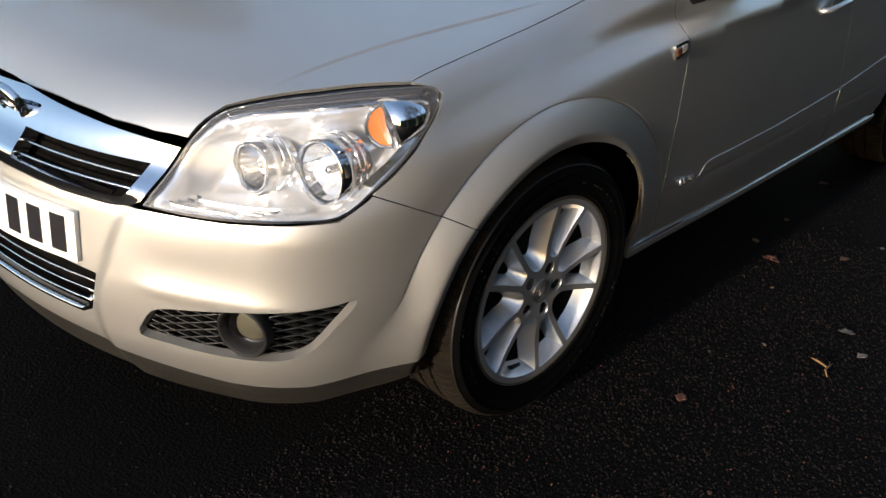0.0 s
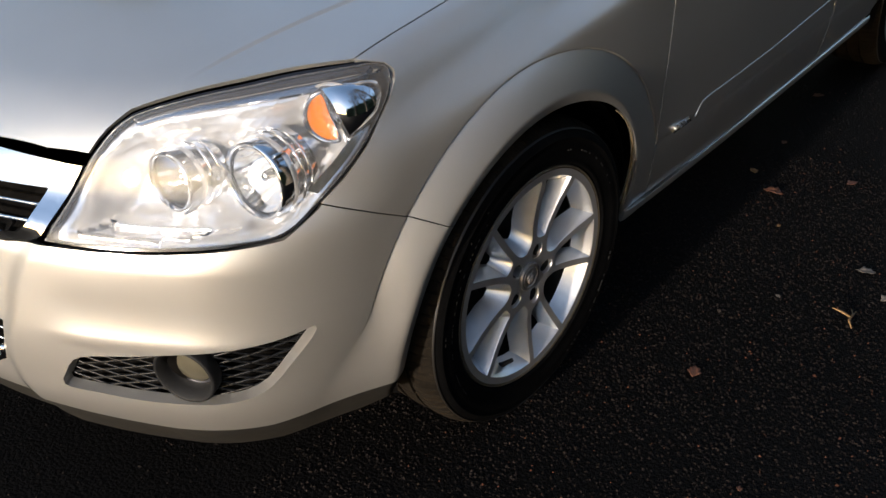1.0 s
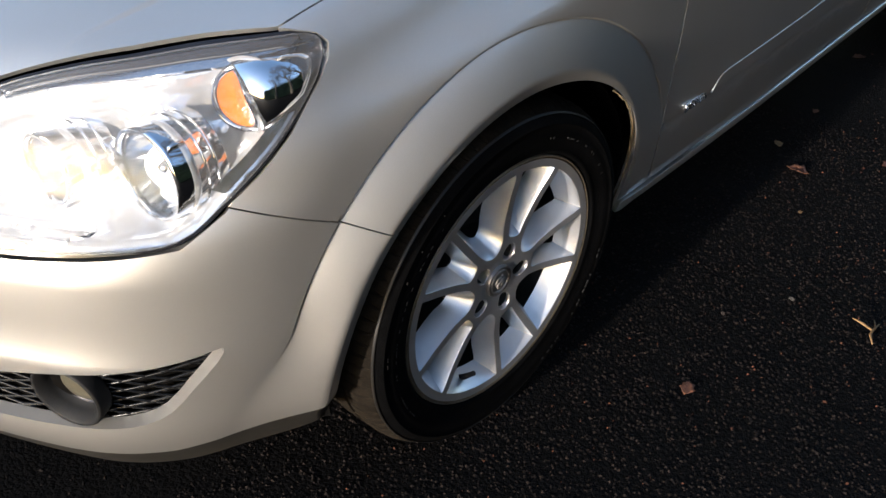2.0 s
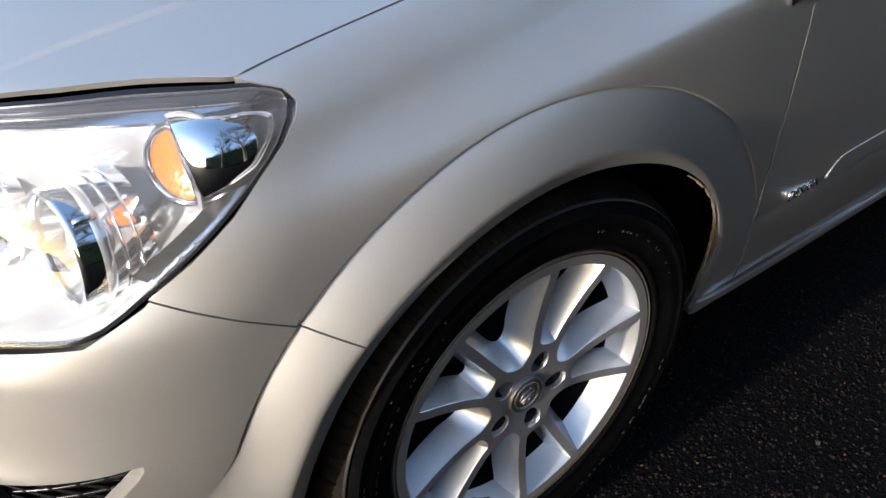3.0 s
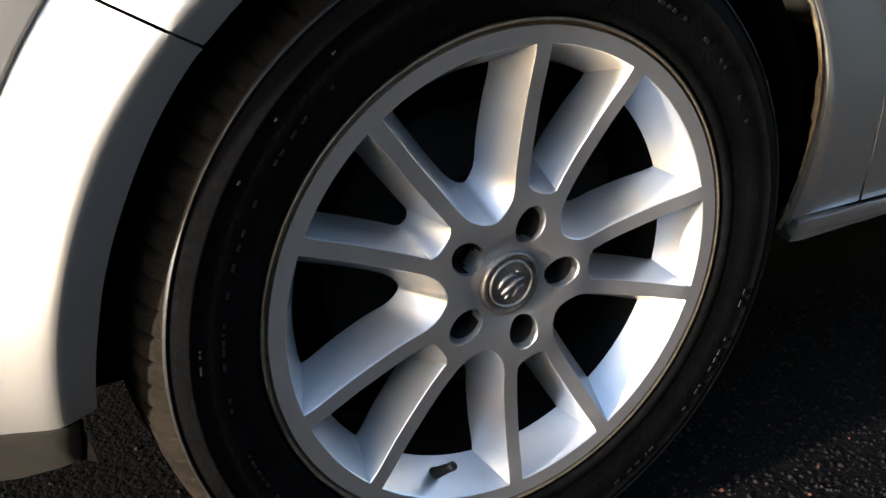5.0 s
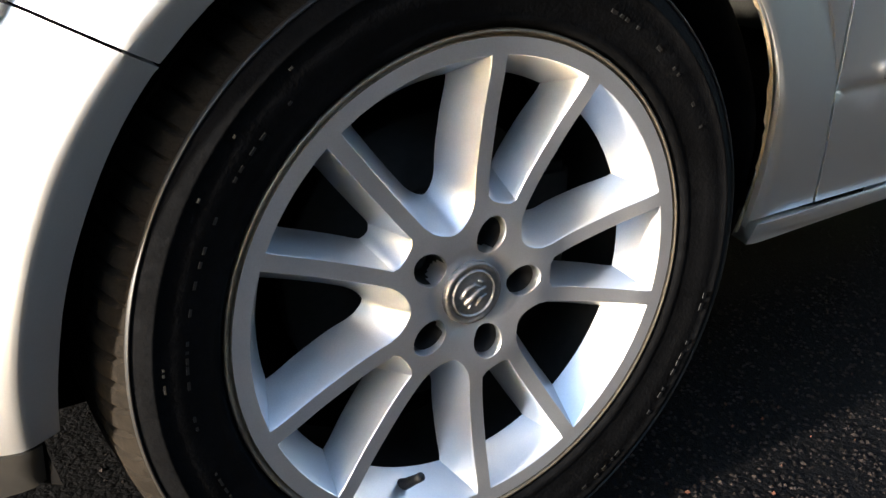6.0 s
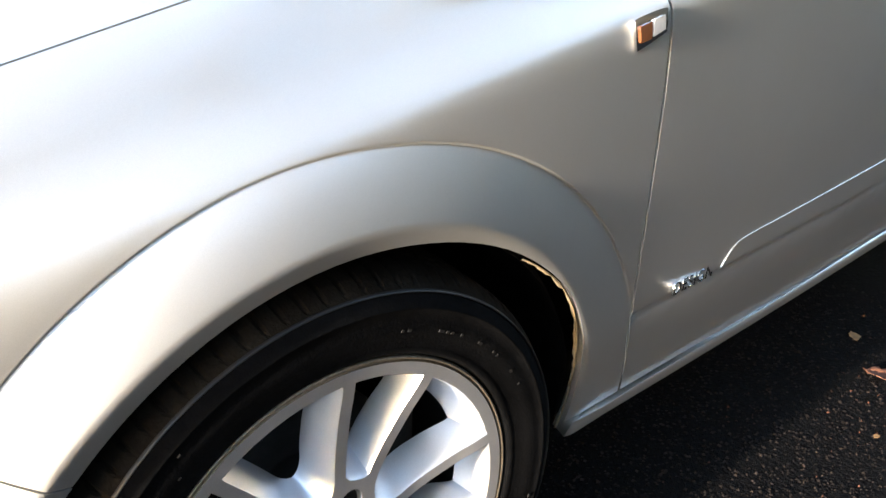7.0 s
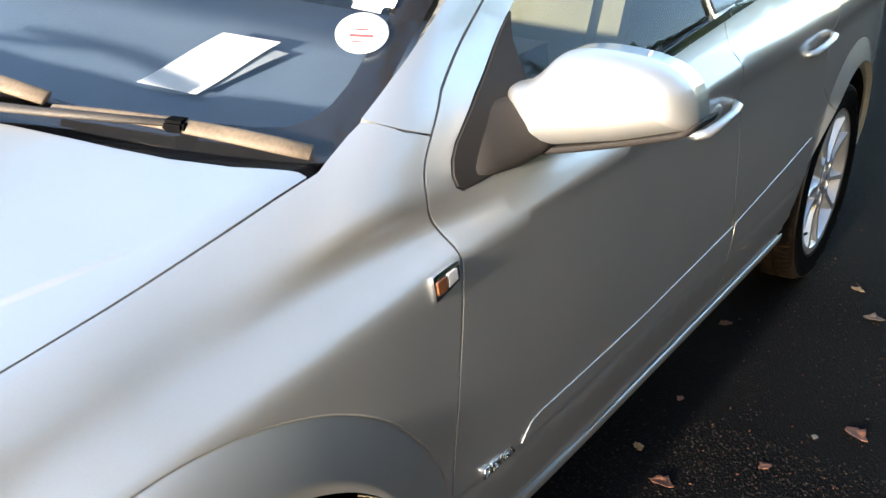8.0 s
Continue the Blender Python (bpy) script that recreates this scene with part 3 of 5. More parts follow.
screen_half = [(0.0, 0.982), (0.30, 0.982), (0.55, 0.978), (0.70, 0.972), (0.748, 0.974), (0.752, 0.990), (0.737, 1.050), (0.719, 1.117), (0.688, 1.217), (0.652, 1.316), (0.60, 1.365), (0.40, 1.395), (0.0, 1.405)]
glazing = panel("windscreen", mirrored(screen_half), from_front(greenhouse), WINDOW, car, "windscreen mirroring blue sky", 0.05, greenhouse, proud=-0.004, depth=0.003)
glazing.visible_shadow = False
band = [(0.0, 0.986), (0.30, 0.986), (0.55, 0.982), (0.70, 0.976), (0.744, 0.980), (0.747, 0.990), (0.733, 1.046), (0.715, 1.113), (0.684, 1.213), (0.65, 1.31), (0.60, 1.358), (0.0, 1.40)]
clear = [(0.0, 1.012), (0.35, 1.013), (0.56, 1.008), (0.622, 1.006), (0.655, 1.008), (0.675, 1.016), (0.685, 1.030), (0.687, 1.050), (0.676, 1.113), (0.645, 1.213), (0.60, 1.30), (0.56, 1.33), (0.0, 1.365)]
panel("windscreen_frit", mirrored(band), from_front(greenhouse), GLOSS_BLACK, car, "black edge band of the windscreen", 0.04, greenhouse, holes=[mirrored(clear)], proud=-0.013, depth=0.002)
roof_half = [(1.10, 0.0), (1.09, 0.30), (1.06, 0.50), (1.02, 0.575), (1.12, 0.615), (1.35, 0.625), (1.9, 0.618), (2.4, 0.59), (2.85, 0.52), (2.90, 0.0)]
panel("roof", roof_half + [(x, -y) for x, y in reversed(roof_half[1:-1])], from_top(greenhouse), PAINT, car, "silver-beige roof", 0.05, greenhouse, depth=0.02)
quarter = [(2.246, 0.705), (2.224, 0.78), (2.231, 0.88), (2.345, 1.02), (2.365, 1.22), (2.255, 1.372), (2.50, 1.358), (2.85, 1.30), (2.98, 1.16), (3.12, 1.0), (3.20, 0.90), (3.22, 0.60), (3.16, 0.32), (2.985, 0.31)] + arch_line(-2, 130.3, 1, 0.0, 40)
panel("rear_quarter", quarter, side, PAINT, car, "silver-beige rear wing", 0.025, lines=REAR_FLARE, depth=0.016, both=True)
hatch = [(0.0, 0.62), (0.50, 0.62), (0.62, 0.72), (0.64, 0.95), (0.58, 1.05), (0.56, 1.20), (0.46, 1.36), (0.0, 1.38)]
hatch_glass = [(0.0, 0.98), (0.50, 0.98), (0.50, 1.18), (0.40, 1.30), (0.0, 1.315)]
panel("tailgate", mirrored(hatch), from_rear(body), PAINT, car, "silver-beige tailgate", 0.05, holes=[mirrored(hatch_glass)], depth=0.03)
panel("rear_window", mirrored(hatch_glass), from_rear(body), WINDOW, car, "tinted rear window", 0.08, proud=-0.006, depth=0.003)
panel("rear_bumper", mirrored([(0.0, 0.24), (0.60, 0.26), (0.74, 0.32), (0.78, 0.55), (0.70, 0.72), (0.63, 0.712), (0.505, 0.612), (0.0, 0.612)]), from_rear(body), PAINT, car, "silver-beige rear bumper", 0.05, depth=0.03)

# front bumper
upper = [nose_y(-y, z) for y, z in ((0.0, 0.587), (0.10, 0.585), (0.213, 0.580), (0.33, 0.580), (0.405, 0.590))]
upper += [nose(*p) for p in ((-0.700, -0.478, 0.591), (-0.659, -0.557, 0.593), (-0.587, -0.660, 0.603), (-0.526, -0.715, 0.612), (-0.474, -0.744, 0.648))]
upper += [nose(x, side_y(x, z - 0.0013), z - 0.0013) for x, z in dense(SEAM, 0.0016, False)]
lip_line = [(x, side_y(x, z), z) for x, z in arch_line(139.9, 186.5, 0, 0.0, 22)]
lower = [nose_y(-y, z) for y, z in ((0.700, 0.245), (0.66, 0.230), (0.53, 0.221), (0.38, 0.237), (0.20, 0.256), (0.0, 0.270))]
seam_end = [nose(-0.365, side_y(-0.365, 0.280), 0.280), nose(-0.43, side_y(-0.43, 0.263), 0.263)]
bumper_loop = mirrored(upper + [nose(*p) for p in lip_line] + seam_end + lower)
grille_low = mirrored([nose_y(-y, z) for y, z in ((0.0, 0.446), (0.10, 0.442), (0.20, 0.434), (0.292, 0.424), (0.285, 0.390), (0.262, 0.335), (0.235, 0.318), (0.12, 0.322), (0.0, 0.326))])
FOG = rounded([nose_y(-y, z) for y, z in ((0.382, 0.312), (0.395, 0.345), (0.418, 0.378), (0.450, 0.392), (0.511, 0.402), (0.602, 0.418), (0.685, 0.432), (0.725, 0.444), (0.742, 0.452), (0.738, 0.430), (0.716, 0.386), (0.690, 0.340), (0.661, 0.316), (0.618, 0.305), (0.528, 0.301), (0.442, 0.306))], 0.02)
bumper_lines = []
for d in FLARE_STEPS + tuple(FOLD - 0.436 + d for d in (0.010, 0.005, 0.0, -0.005, -0.010)):
    line = side(np.array(ring_line(lambda t: flare_edge(t) + d if abs(d) < 0.02 else 0.436 + d, 138, 186, 0, 50)))
    bumper_lines.append(np.stack((np.arctan2(-line[:, 1], PIVOT - line[:, 0]), line[:, 2]), 1))
panel("front_bumper", bumper_loop, front, PAINT, car, "silver-beige front bumper with fog lamp recesses", 0.014, lower_body, holes=[grille_low, FOG, FOG * (-1, 1)], lines=bumper_lines + [l * (-1, 1) for l in bumper_lines], depth=0.02, inner_depth=0.016, inner_tuck=0.007)
lip_low = [nose_y(-y, z) for y, z in ((0.0, 0.262), (0.20, 0.248), (0.38, 0.229), (0.53, 0.213), (0.66, 0.222), (0.695, 0.236))]
lip_low += [nose(-0.43, side_y(-0.43, 0.255), 0.255), nose(-0.348, side_y(-0.348, 0.275), 0.275), nose(-0.346, side_y(-0.346, 0.235), 0.235), nose(-0.39, side_y(-0.39, 0.205), 0.205)]
lip_low += [nose_y(-y, z) for y, z in ((0.64, 0.160), (0.53, 0.148), (0.38, 0.148), (0.20, 0.160), (0.0, 0.168))]
panel("bumper_lip", mirrored(lip_low), front, SHADED_LIP, car, "lower lip of the bumper, coloured dark for its shade", 0.02, lower_body, proud=-0.004, depth=0.03)


def on_nose(points, proud):
    p = front(np.asarray(points, float))
    return p + slope(lower_body, p) * proud


# upper grille with its chrome frame
frame_half = [nose_y(-y, z) for y, z in ((0.0, 0.722), (0.10, 0.716), (0.27, 0.708), (0.36, 0.704), (0.424, 0.700), (0.411, 0.655), (0.398, 0.603), (0.375, 0.590), (0.33, 0.5835), (0.213, 0.5835), (0.10, 0.5885), (0.0, 0.5905))]
opening = np.array([nose_y(-y, z) for y, z in ((0.060, 0.661), (0.15, 0.660), (0.28, 0.661), (0.378, 0.663), (0.368, 0.614), (0.355, 0.603), (0.33, 0.599), (0.20, 0.602), (0.072, 0.609))])
panel("grille_frame", mirrored(frame_half), front, CHROME, car, "bright chrome grille bar and frame", 0.012, lower_body, holes=[opening, opening * (-1, 1)], proud=0.002, depth=0.012, inner_depth=0.035)
# backing sheet kept near-black so the opening looks unlit
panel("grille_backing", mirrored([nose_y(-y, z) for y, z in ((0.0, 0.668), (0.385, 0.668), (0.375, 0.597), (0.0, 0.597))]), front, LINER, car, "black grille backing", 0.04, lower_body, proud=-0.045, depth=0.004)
for sign in (-1, 1):
    for z in (0.623, 0.643):
        path = on_nose([(-sign * nose_y(-y, z)[0], z) for y in np.linspace(0.058, 0.376, 12)], -0.010)
        v, f = tube(path, 0.0030, 8, 0.8, up=(0.25, 0, 1))
        mesh_part("grille_slat", v, f, CHROME, car, "thin chrome-edged grille slat")
v, f = lathe([(0.0, -0.006), (0.030, -0.006), (0.032, -0.010), (0.040, -0.012), (0.044, -0.006), (0.045, 0.006)], 40)
emblem = mesh_part("emblem", v, f, CHROME, car, "round chrome emblem")
emblem.matrix_basis = pose(-0.752, 0, 0.694, 25, 0, -90)
v, f = tube([(-0.024, -0.009, 0.0), (0.0, -0.011, 0.008), (0.024, -0.009, 0.0)], 0.006, 6)
mesh_part("emblem_shape", v, f, SATIN_CHROME, emblem)
# lower grille
panel("lower_grille_backing", mirrored([nose_y(-y, z) for y, z in ((0.0, 0.46), (0.30, 0.44), (0.28, 0.31), (0.0, 0.312))]), front, LINER, car, "black lower grille backing", 0.05, lower_body, proud=-0.05, depth=0.004)
for z, wide in ((0.345, 0.262), (0.373, 0.272), (0.400, 0.282)):
    ys = np.linspace(-wide, wide, 25)
    path = on_nose([(nose_y(-abs(y), z - 0.02 * abs(y))[0] * (1 if y > 0 else -1), z - 0.02 * abs(y)) for y in ys], -0.012)
    v, f = tube(path, 0.0032, 8, 0.8, up=(0.3, 0, 1))
    mesh_part("lower_grille_slat", v, f, CHROME, car, "thin bright grille slat")
low_path = [p for p in on_nose([(-u, v) for u, v in dense([nose_y(-y, z) for y, z in ((0.0, 0.327), (0.12, 0.323), (0.235, 0.320), (0.258, 0.333), (0.270, 0.36))], 0.02, False)], -0.004)]
path = [(x, -y, z) for x, y, z in reversed(low_path)] + [tuple(p) for p in low_path[1:]]
v, f = tube(path, 0.009, 8, 0.8)
mesh_part("lower_grille_bezel", v, f, CHROME, car, "chrome lower grille edge")
# number plate, its characters as plain bars
plate_loop = [(a * nose_y(-0.258, 0.495)[0], z) for a, z in ((1, 0.442), (1, 0.550), (-1, 0.550), (-1, 0.442))]
flush = lambda x, y, z: lower_body(x, y, 0.49 + 0 * z)
plate = panel("number_plate", plate_loop, round_nose(flush), PLATE, car, "white number plate in the bumper", 0.03, flush, proud=0.012, depth=0.012)
for k, y in enumerate((-0.215, -0.150, -0.085, 0.0, 0.055, 0.115, 0.175)):
    t0, t1 = (math.copysign(nose_y(-abs(q), 0.495)[0], -q) for q in (y - 0.019, y + 0.0195))
    panel("character_bar", [(t0, 0.457), (t0, 0.535), (t1, 0.535), (t1, 0.457)], round_nose(flush), INK, plate, "", 0.02, flush, proud=0.0135, depth=0.002)

# fog lamps
for sign in (1, -1):
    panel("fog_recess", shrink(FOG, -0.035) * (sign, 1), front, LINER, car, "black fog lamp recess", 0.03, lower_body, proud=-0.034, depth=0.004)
    net_v, net_f, at = [], [], 0
    lo, hi = FOG.min(0), FOG.max(0)
    for lean in (1, -1):
        for s in np.arange(-0.30, 0.45, 0.018):
            t = np.linspace(0, 1, 60)
            u = lo[0] + (hi[0] - lo[0]) * t
            line = np.stack((u, lo[1] + s + 0 * u + lean * 0.42 * (u - lo[0]) * 0.62 + (0.0 if lean > 0 else 0.13)), 1)
            line = line[inside(line, shrink(FOG, -0.001))]
            if len(line):
                line = line[np.hypot((line[:, 0] - nose(-0.640, -0.580, 0.366)[0]) * 0.95, line[:, 1] - 0.366) > 0.052]
            if len(line) < 3:
                continue
            cuts = [0] + [i + 1 for i in range(len(line) - 1) if line[i + 1, 0] - line[i, 0] > 0.02] + [len(line)]
            for c0, c1 in zip(cuts, cuts[1:]):
                if c1 - c0 < 2:
                    continue
                v, f = tube(on_nose(line[c0:c1] * (sign, 1), -0.019), 0.0026, 5)
                net_v.append(v)
                net_f += [tuple(i + at for i in q) for q in f]
                at += len(v)
    mesh_part("fog_net", np.concatenate(net_v), net_f, NET, car, "black plastic lattice in the fog lamp recess")
    lamp_at = (-0.640, -0.580 * sign, 0.366)
    v, f = lathe([(0.056, 0.02), (0.057, -0.004), (0.054, -0.008), (0.050, -0.006), (0.044, 0.012), (0.038, 0.030), (0.0, 0.034)], 40)
    ring = mesh_part("fog_lamp", v, f, BLACK, car, "round fog lamp in a black ring")
    ring.matrix_basis = pose(*lamp_at, 6, 0, -72 if sign > 0 else -108)
    v, f = lathe([(0.0, 0.016), (0.012, 0.0165), (0.024, 0.018), (0.032, 0.021), (0.036, 0.025), (0.0375, 0.030)], 36)
    mesh_part("fog_glass", v, f, FOG_GLASS, ring, "pale fog lamp glass")
    v, f = lathe([(0.0365, 0.025), (0.0385, 0.022), (0.0400, 0.024), (0.0400, 0.030)], 36)
    mesh_part("fog_trim", v, f, BEZEL, ring)

# headlamps
LAMP = [(-0.640, -0.430, 0.714), (-0.617, -0.443, 0.744), (-0.579, -0.461, 0.772), (-0.519, -0.519, 0.796), (-0.459, -0.576, 0.812), (-0.393, -0.629, 0.825), (-0.330, -0.683, 0.832), (-0.297, -0.710, 0.832), (-0.286, -0.731, 0.820), (-0.314, -0.755, 0.783), (-0.377, -0.761, 0.731), (-0.466, -0.738, 0.656), (-0.526, -0.713, 0.6175), (-0.587, -0.660, 0.608), (-0.659, -0.557, 0.598), (-0.700, -0.478, 0.5955), (-0.734, -0.403, 0.597)]
lamp_loop = rounded([nose(*p) for p in LAMP[:-1]], 0.02, False).tolist() + [nose(*LAMP[-1])]


def lamp_scaled(by):
    """The lamp's outline drawn towards its middle."""
    return np.array([(u + (0.66 - u) * by * 0.7, v + (0.71 - v) * by) for u, v in lamp_loop])


def lamp_parts(sign):
    """One headlamp: cover, seal, bowl, two reflectors in tubes, indicator."""
    flip = sign < 0
    def put(name, v, f, mat, parent, label=""):
        return mesh_part(name, v, f, mat, parent, label, mirror=flip)
    loop = np.asarray(lamp_loop) * (sign, 1)
    seal_hole = shrink(lamp_loop, 0.0045) * (sign, 1)
    flat, tris, _ = fill(lamp_scaled(0.02), 0.009)
    edge = dense(lamp_scaled(0.02), 0.006)
    far = np.array([np.hypot((edge[:, 0] - u) * 0.85, edge[:, 1] - z).min() for u, z in flat])
    p = front(flat * (sign, 1))
    p = p - slope(lower_body, p) * (0.018 + 0.064 * step(far, 0.004, 0.062))[:, None]
    a, b, c = (p[tris[:, k]] for k in range(3))
    tris = np.where((np.cross(b - a, c - a)[:, 0] > 0)[:, None], tris[:, ::-1], tris)
    bowl = mesh_part("headlamp", p, tris, LAMP_WHITE, car, "clear headlamp with bright twin reflectors and amber indicator")
    panel("lamp_seal", loop, front, GLOSS_BLACK, bowl, "black rubber seal", 0.012, lower_body, holes=[seal_hole], proud=-0.003, depth=0.012)
    cover = panel("lamp_cover", shrink(lamp_loop, 0.004) * (sign, 1), front, LAMP_COVER, bowl, "clear curved lamp cover", 0.016, lower_body, proud=0.001, depth=0.004)
    cover.visible_shadow = False
    # dark bezel and bright flange inside the cover
    outer, mid, inner = lamp_scaled(0.03), lamp_scaled(0.075), lamp_scaled(0.17)
    n = len(outer)
    top_run, run = range(n // 14, int(n * 0.47)), range(n // 14, int(n * 0.68))
    panel("lamp_bezel", np.concatenate((outer[top_run], mid[top_run][::-1])) * (sign, 1), front, BEZEL, bowl, "grey bezel along the upper lamp edge", 0.010, lower_body, proud=-0.005, depth=0.008)
    panel("lamp_flange", np.concatenate(((mid + (0, -0.0015))[run], inner[run][::-1])) * (sign, 1), front, REFLECTOR, bowl, "bright flange inside the lamp edge", 0.010, lower_body, proud=-0.012, depth=0.006)
    for (u, z, r, back_by) in ((*nose(-0.530, -0.662, 0.690), 0.060, -0.030), (*nose(-0.613, -0.550, 0.684), 0.046, -0.034)):
        c = on_nose([(u, z)], back_by)[0]
        aim = pose(0, 0, 0, 0, 0, -90)
        def ring(profile, count=40):
            v, f = lathe(profile, count)
            v = np.array([tuple(aim @ Vector(p)) for p in v]) + c
            return v, f
        v, f = ring([(r + 0.0055, 0.074), (r + 0.005, 0.002), (r + 0.003, -0.003), (r - 0.002, -0.003), (r - 0.003, 0.006)])
        tub = put("lamp_tube", v, f, CHROME, bowl, "chromed lamp tube")
        v, f = ring([(r + 0.0055, 0.030), (r + 0.007, 0.027), (r + 0.007, 0.022), (r + 0.0055, 0.019)])
        put("tube_band", v, f, LAMP_WHITE, tub)
        v, f = ring([(r - 0.0033, 0.003), (r - 0.0058, 0.0035), (r - 0.0060, 0.010)])
        put("tube_gap", v, f, GLOSS_BLACK, tub)
        v, f = ring([(r - 0.0064, 0.007), (r - 0.011, 0.026), (r - 0.020, 0.045), (r - 0.032, 0.058), (0.010, 0.064)])
        put("reflector", v, f, REFLECTOR, tub)
        v, f = ring([(0.0, 0.018), (0.006, 0.019), (0.0085, 0.024), (0.009, 0.045), (0.010, 0.066)], 20)
        put("bulb_shield", v, f, SATIN_CHROME, tub)
        for q in range(3):
            a = 0.9 + 2.1 * q
            e = [np.array(tuple(aim @ Vector((math.cos(a) * (r + 0.007), y, math.sin(a) * (r + 0.007))))) for y in (0.004, 0.026)]
            v, f = tube([c + e[0], c + e[1]], (0.0035, 0.0040), 8)
            put("tube_clip", v, f, SATIN_CHROME, tub)
        ribs = [ring([(r + 0.0050, y0 + 0.014), (r + 0.0085, y0 + 0.013), (r + 0.0085, y0 + 0.011), (r + 0.0050, y0 + 0.010)]) for y0 in (0.030, 0.045)]
        for v, f in ribs:
            put("tube_rib", v, f, CHROME, tub)
    c = on_nose([nose(-0.396, -0.706, 0.775)], -0.022)[0]
    aim = pose(0, 0, 0, -6, 0, -60)
    def ring2(profile, count=32):
        v, f = lathe(profile, count)
        return np.array([tuple(aim @ Vector((p[0] * 1.2, p[1], p[2] * 1.2))) for p in v]) + c, f
    v, f = ring2([(0.040, 0.05), (0.037, 0.0), (0.034, -0.003), (0.031, 0.002)])
    cup = put("indicator_cup", v, f, CHROME, bowl, "chromed indicator cup")
    v, f = ring2([(0.031, 0.003), (0.024, 0.008), (0.012, 0.012), (0.0, 0.013)])
    put("indicator_lens", v, f, AMBER, cup, "amber indicator lens")
    v, f = ring2([(0.039, 0.022), (0.0425, 0.020), (0.0425, 0.014), (0.039, 0.012)])
    put("cup_band", v, f, LAMP_WHITE, cup)
    u0, z0 = nose(-0.350, -0.735, 0.788)
    c2 = on_nose([(u0, z0)], -0.035)[0]
    v, f = tube([c, c2, c2 + np.array((0.09, 0.0, 0.03))], (0.046, 0.041, 0.020), 24)
    put("indicator_shell", v, f, CHROME, bowl, "ribbed chrome shell behind the indicator")


lamp_parts(1)
lamp_parts(-1)

# mirrors
def mirror_x(y):
    return 0.70 + 0.25 * (-y - 0.86)  # the housing's rim stands in this upright plane


def dome(loop, spine, rise, back):
    """A cushion lofted from an outline in the rim plane to a spine inside it: rounded in front, flat behind."""
    loop = np.asarray(dense(loop, 0.004))
    p, q = (np.asarray(c, float) for c in spine)
    along = q - p
    t = np.clip(((loop - p) @ along) / (along @ along), 0, 1)
    core = p + t[:, None] * along
    m, rows = len(loop), []
    for s in (1.0, 0.985, 0.96, 0.92, 0.86, 0.78, 0.66, 0.5, 0.3, 0.1, 0.0):
        flat = core + (loop - core) * s
        rows.append(np.stack((mirror_x(flat[:, 0]) - rise * math.sqrt(1 - s ** 3), flat[:, 0], flat[:, 1]), 1))
    rim = rows[0].copy()
    rows += [rim, rim + (back, 0, 0)]
    area = np.sum(loop[:, 0] * np.roll(loop[:, 1], -1) - np.roll(loop[:, 0], -1) * loop[:, 1])
    faces = []
    for k in range(len(rows) - 1):
        if k == 10:
            continue
        for i in range(m):
            j = (i + 1) % m
            f = (k * m + i, k * m + j, (k + 1) * m + j, (k + 1) * m + i)
            faces.append(f if (area < 0) == (k < 10) else f[::-1])
    faces.append(tuple(range(12 * m, 13 * m)))
    return np.concatenate(rows), faces


SHELL = rounded([(-0.796, 1.001), (-0.797, 1.012), (-0.806, 1.020), (-0.824, 1.026), (-0.842, 1.041), (-0.856, 1.057), (-0.868, 1.068), (-0.884, 1.074), (-0.912, 1.077), (-0.948, 1.075), (-0.982, 1.070), (-1.010, 1.060), (-1.030, 1.045), (-1.042, 1.026), (-1.049, 1.000), (-1.049, 0.990)], 0.008, False).tolist() + [(-1.044, 0.982), (-0.952, 0.954), (-0.832, 0.929), (-0.826, 0.931), (-0.809, 0.968)]
EDGE = rounded([(-0.812, 0.928), (-0.832, 0.930), (-0.890, 0.941), (-0.952, 0.956), (-1.030, 0.980), (-1.051, 0.992), (-1.052, 0.984), (-1.043, 0.973), (-1.018, 0.962), (-0.952, 0.943), (-0.890, 0.927), (-0.835, 0.915), (-0.812, 0.910)], 0.01)


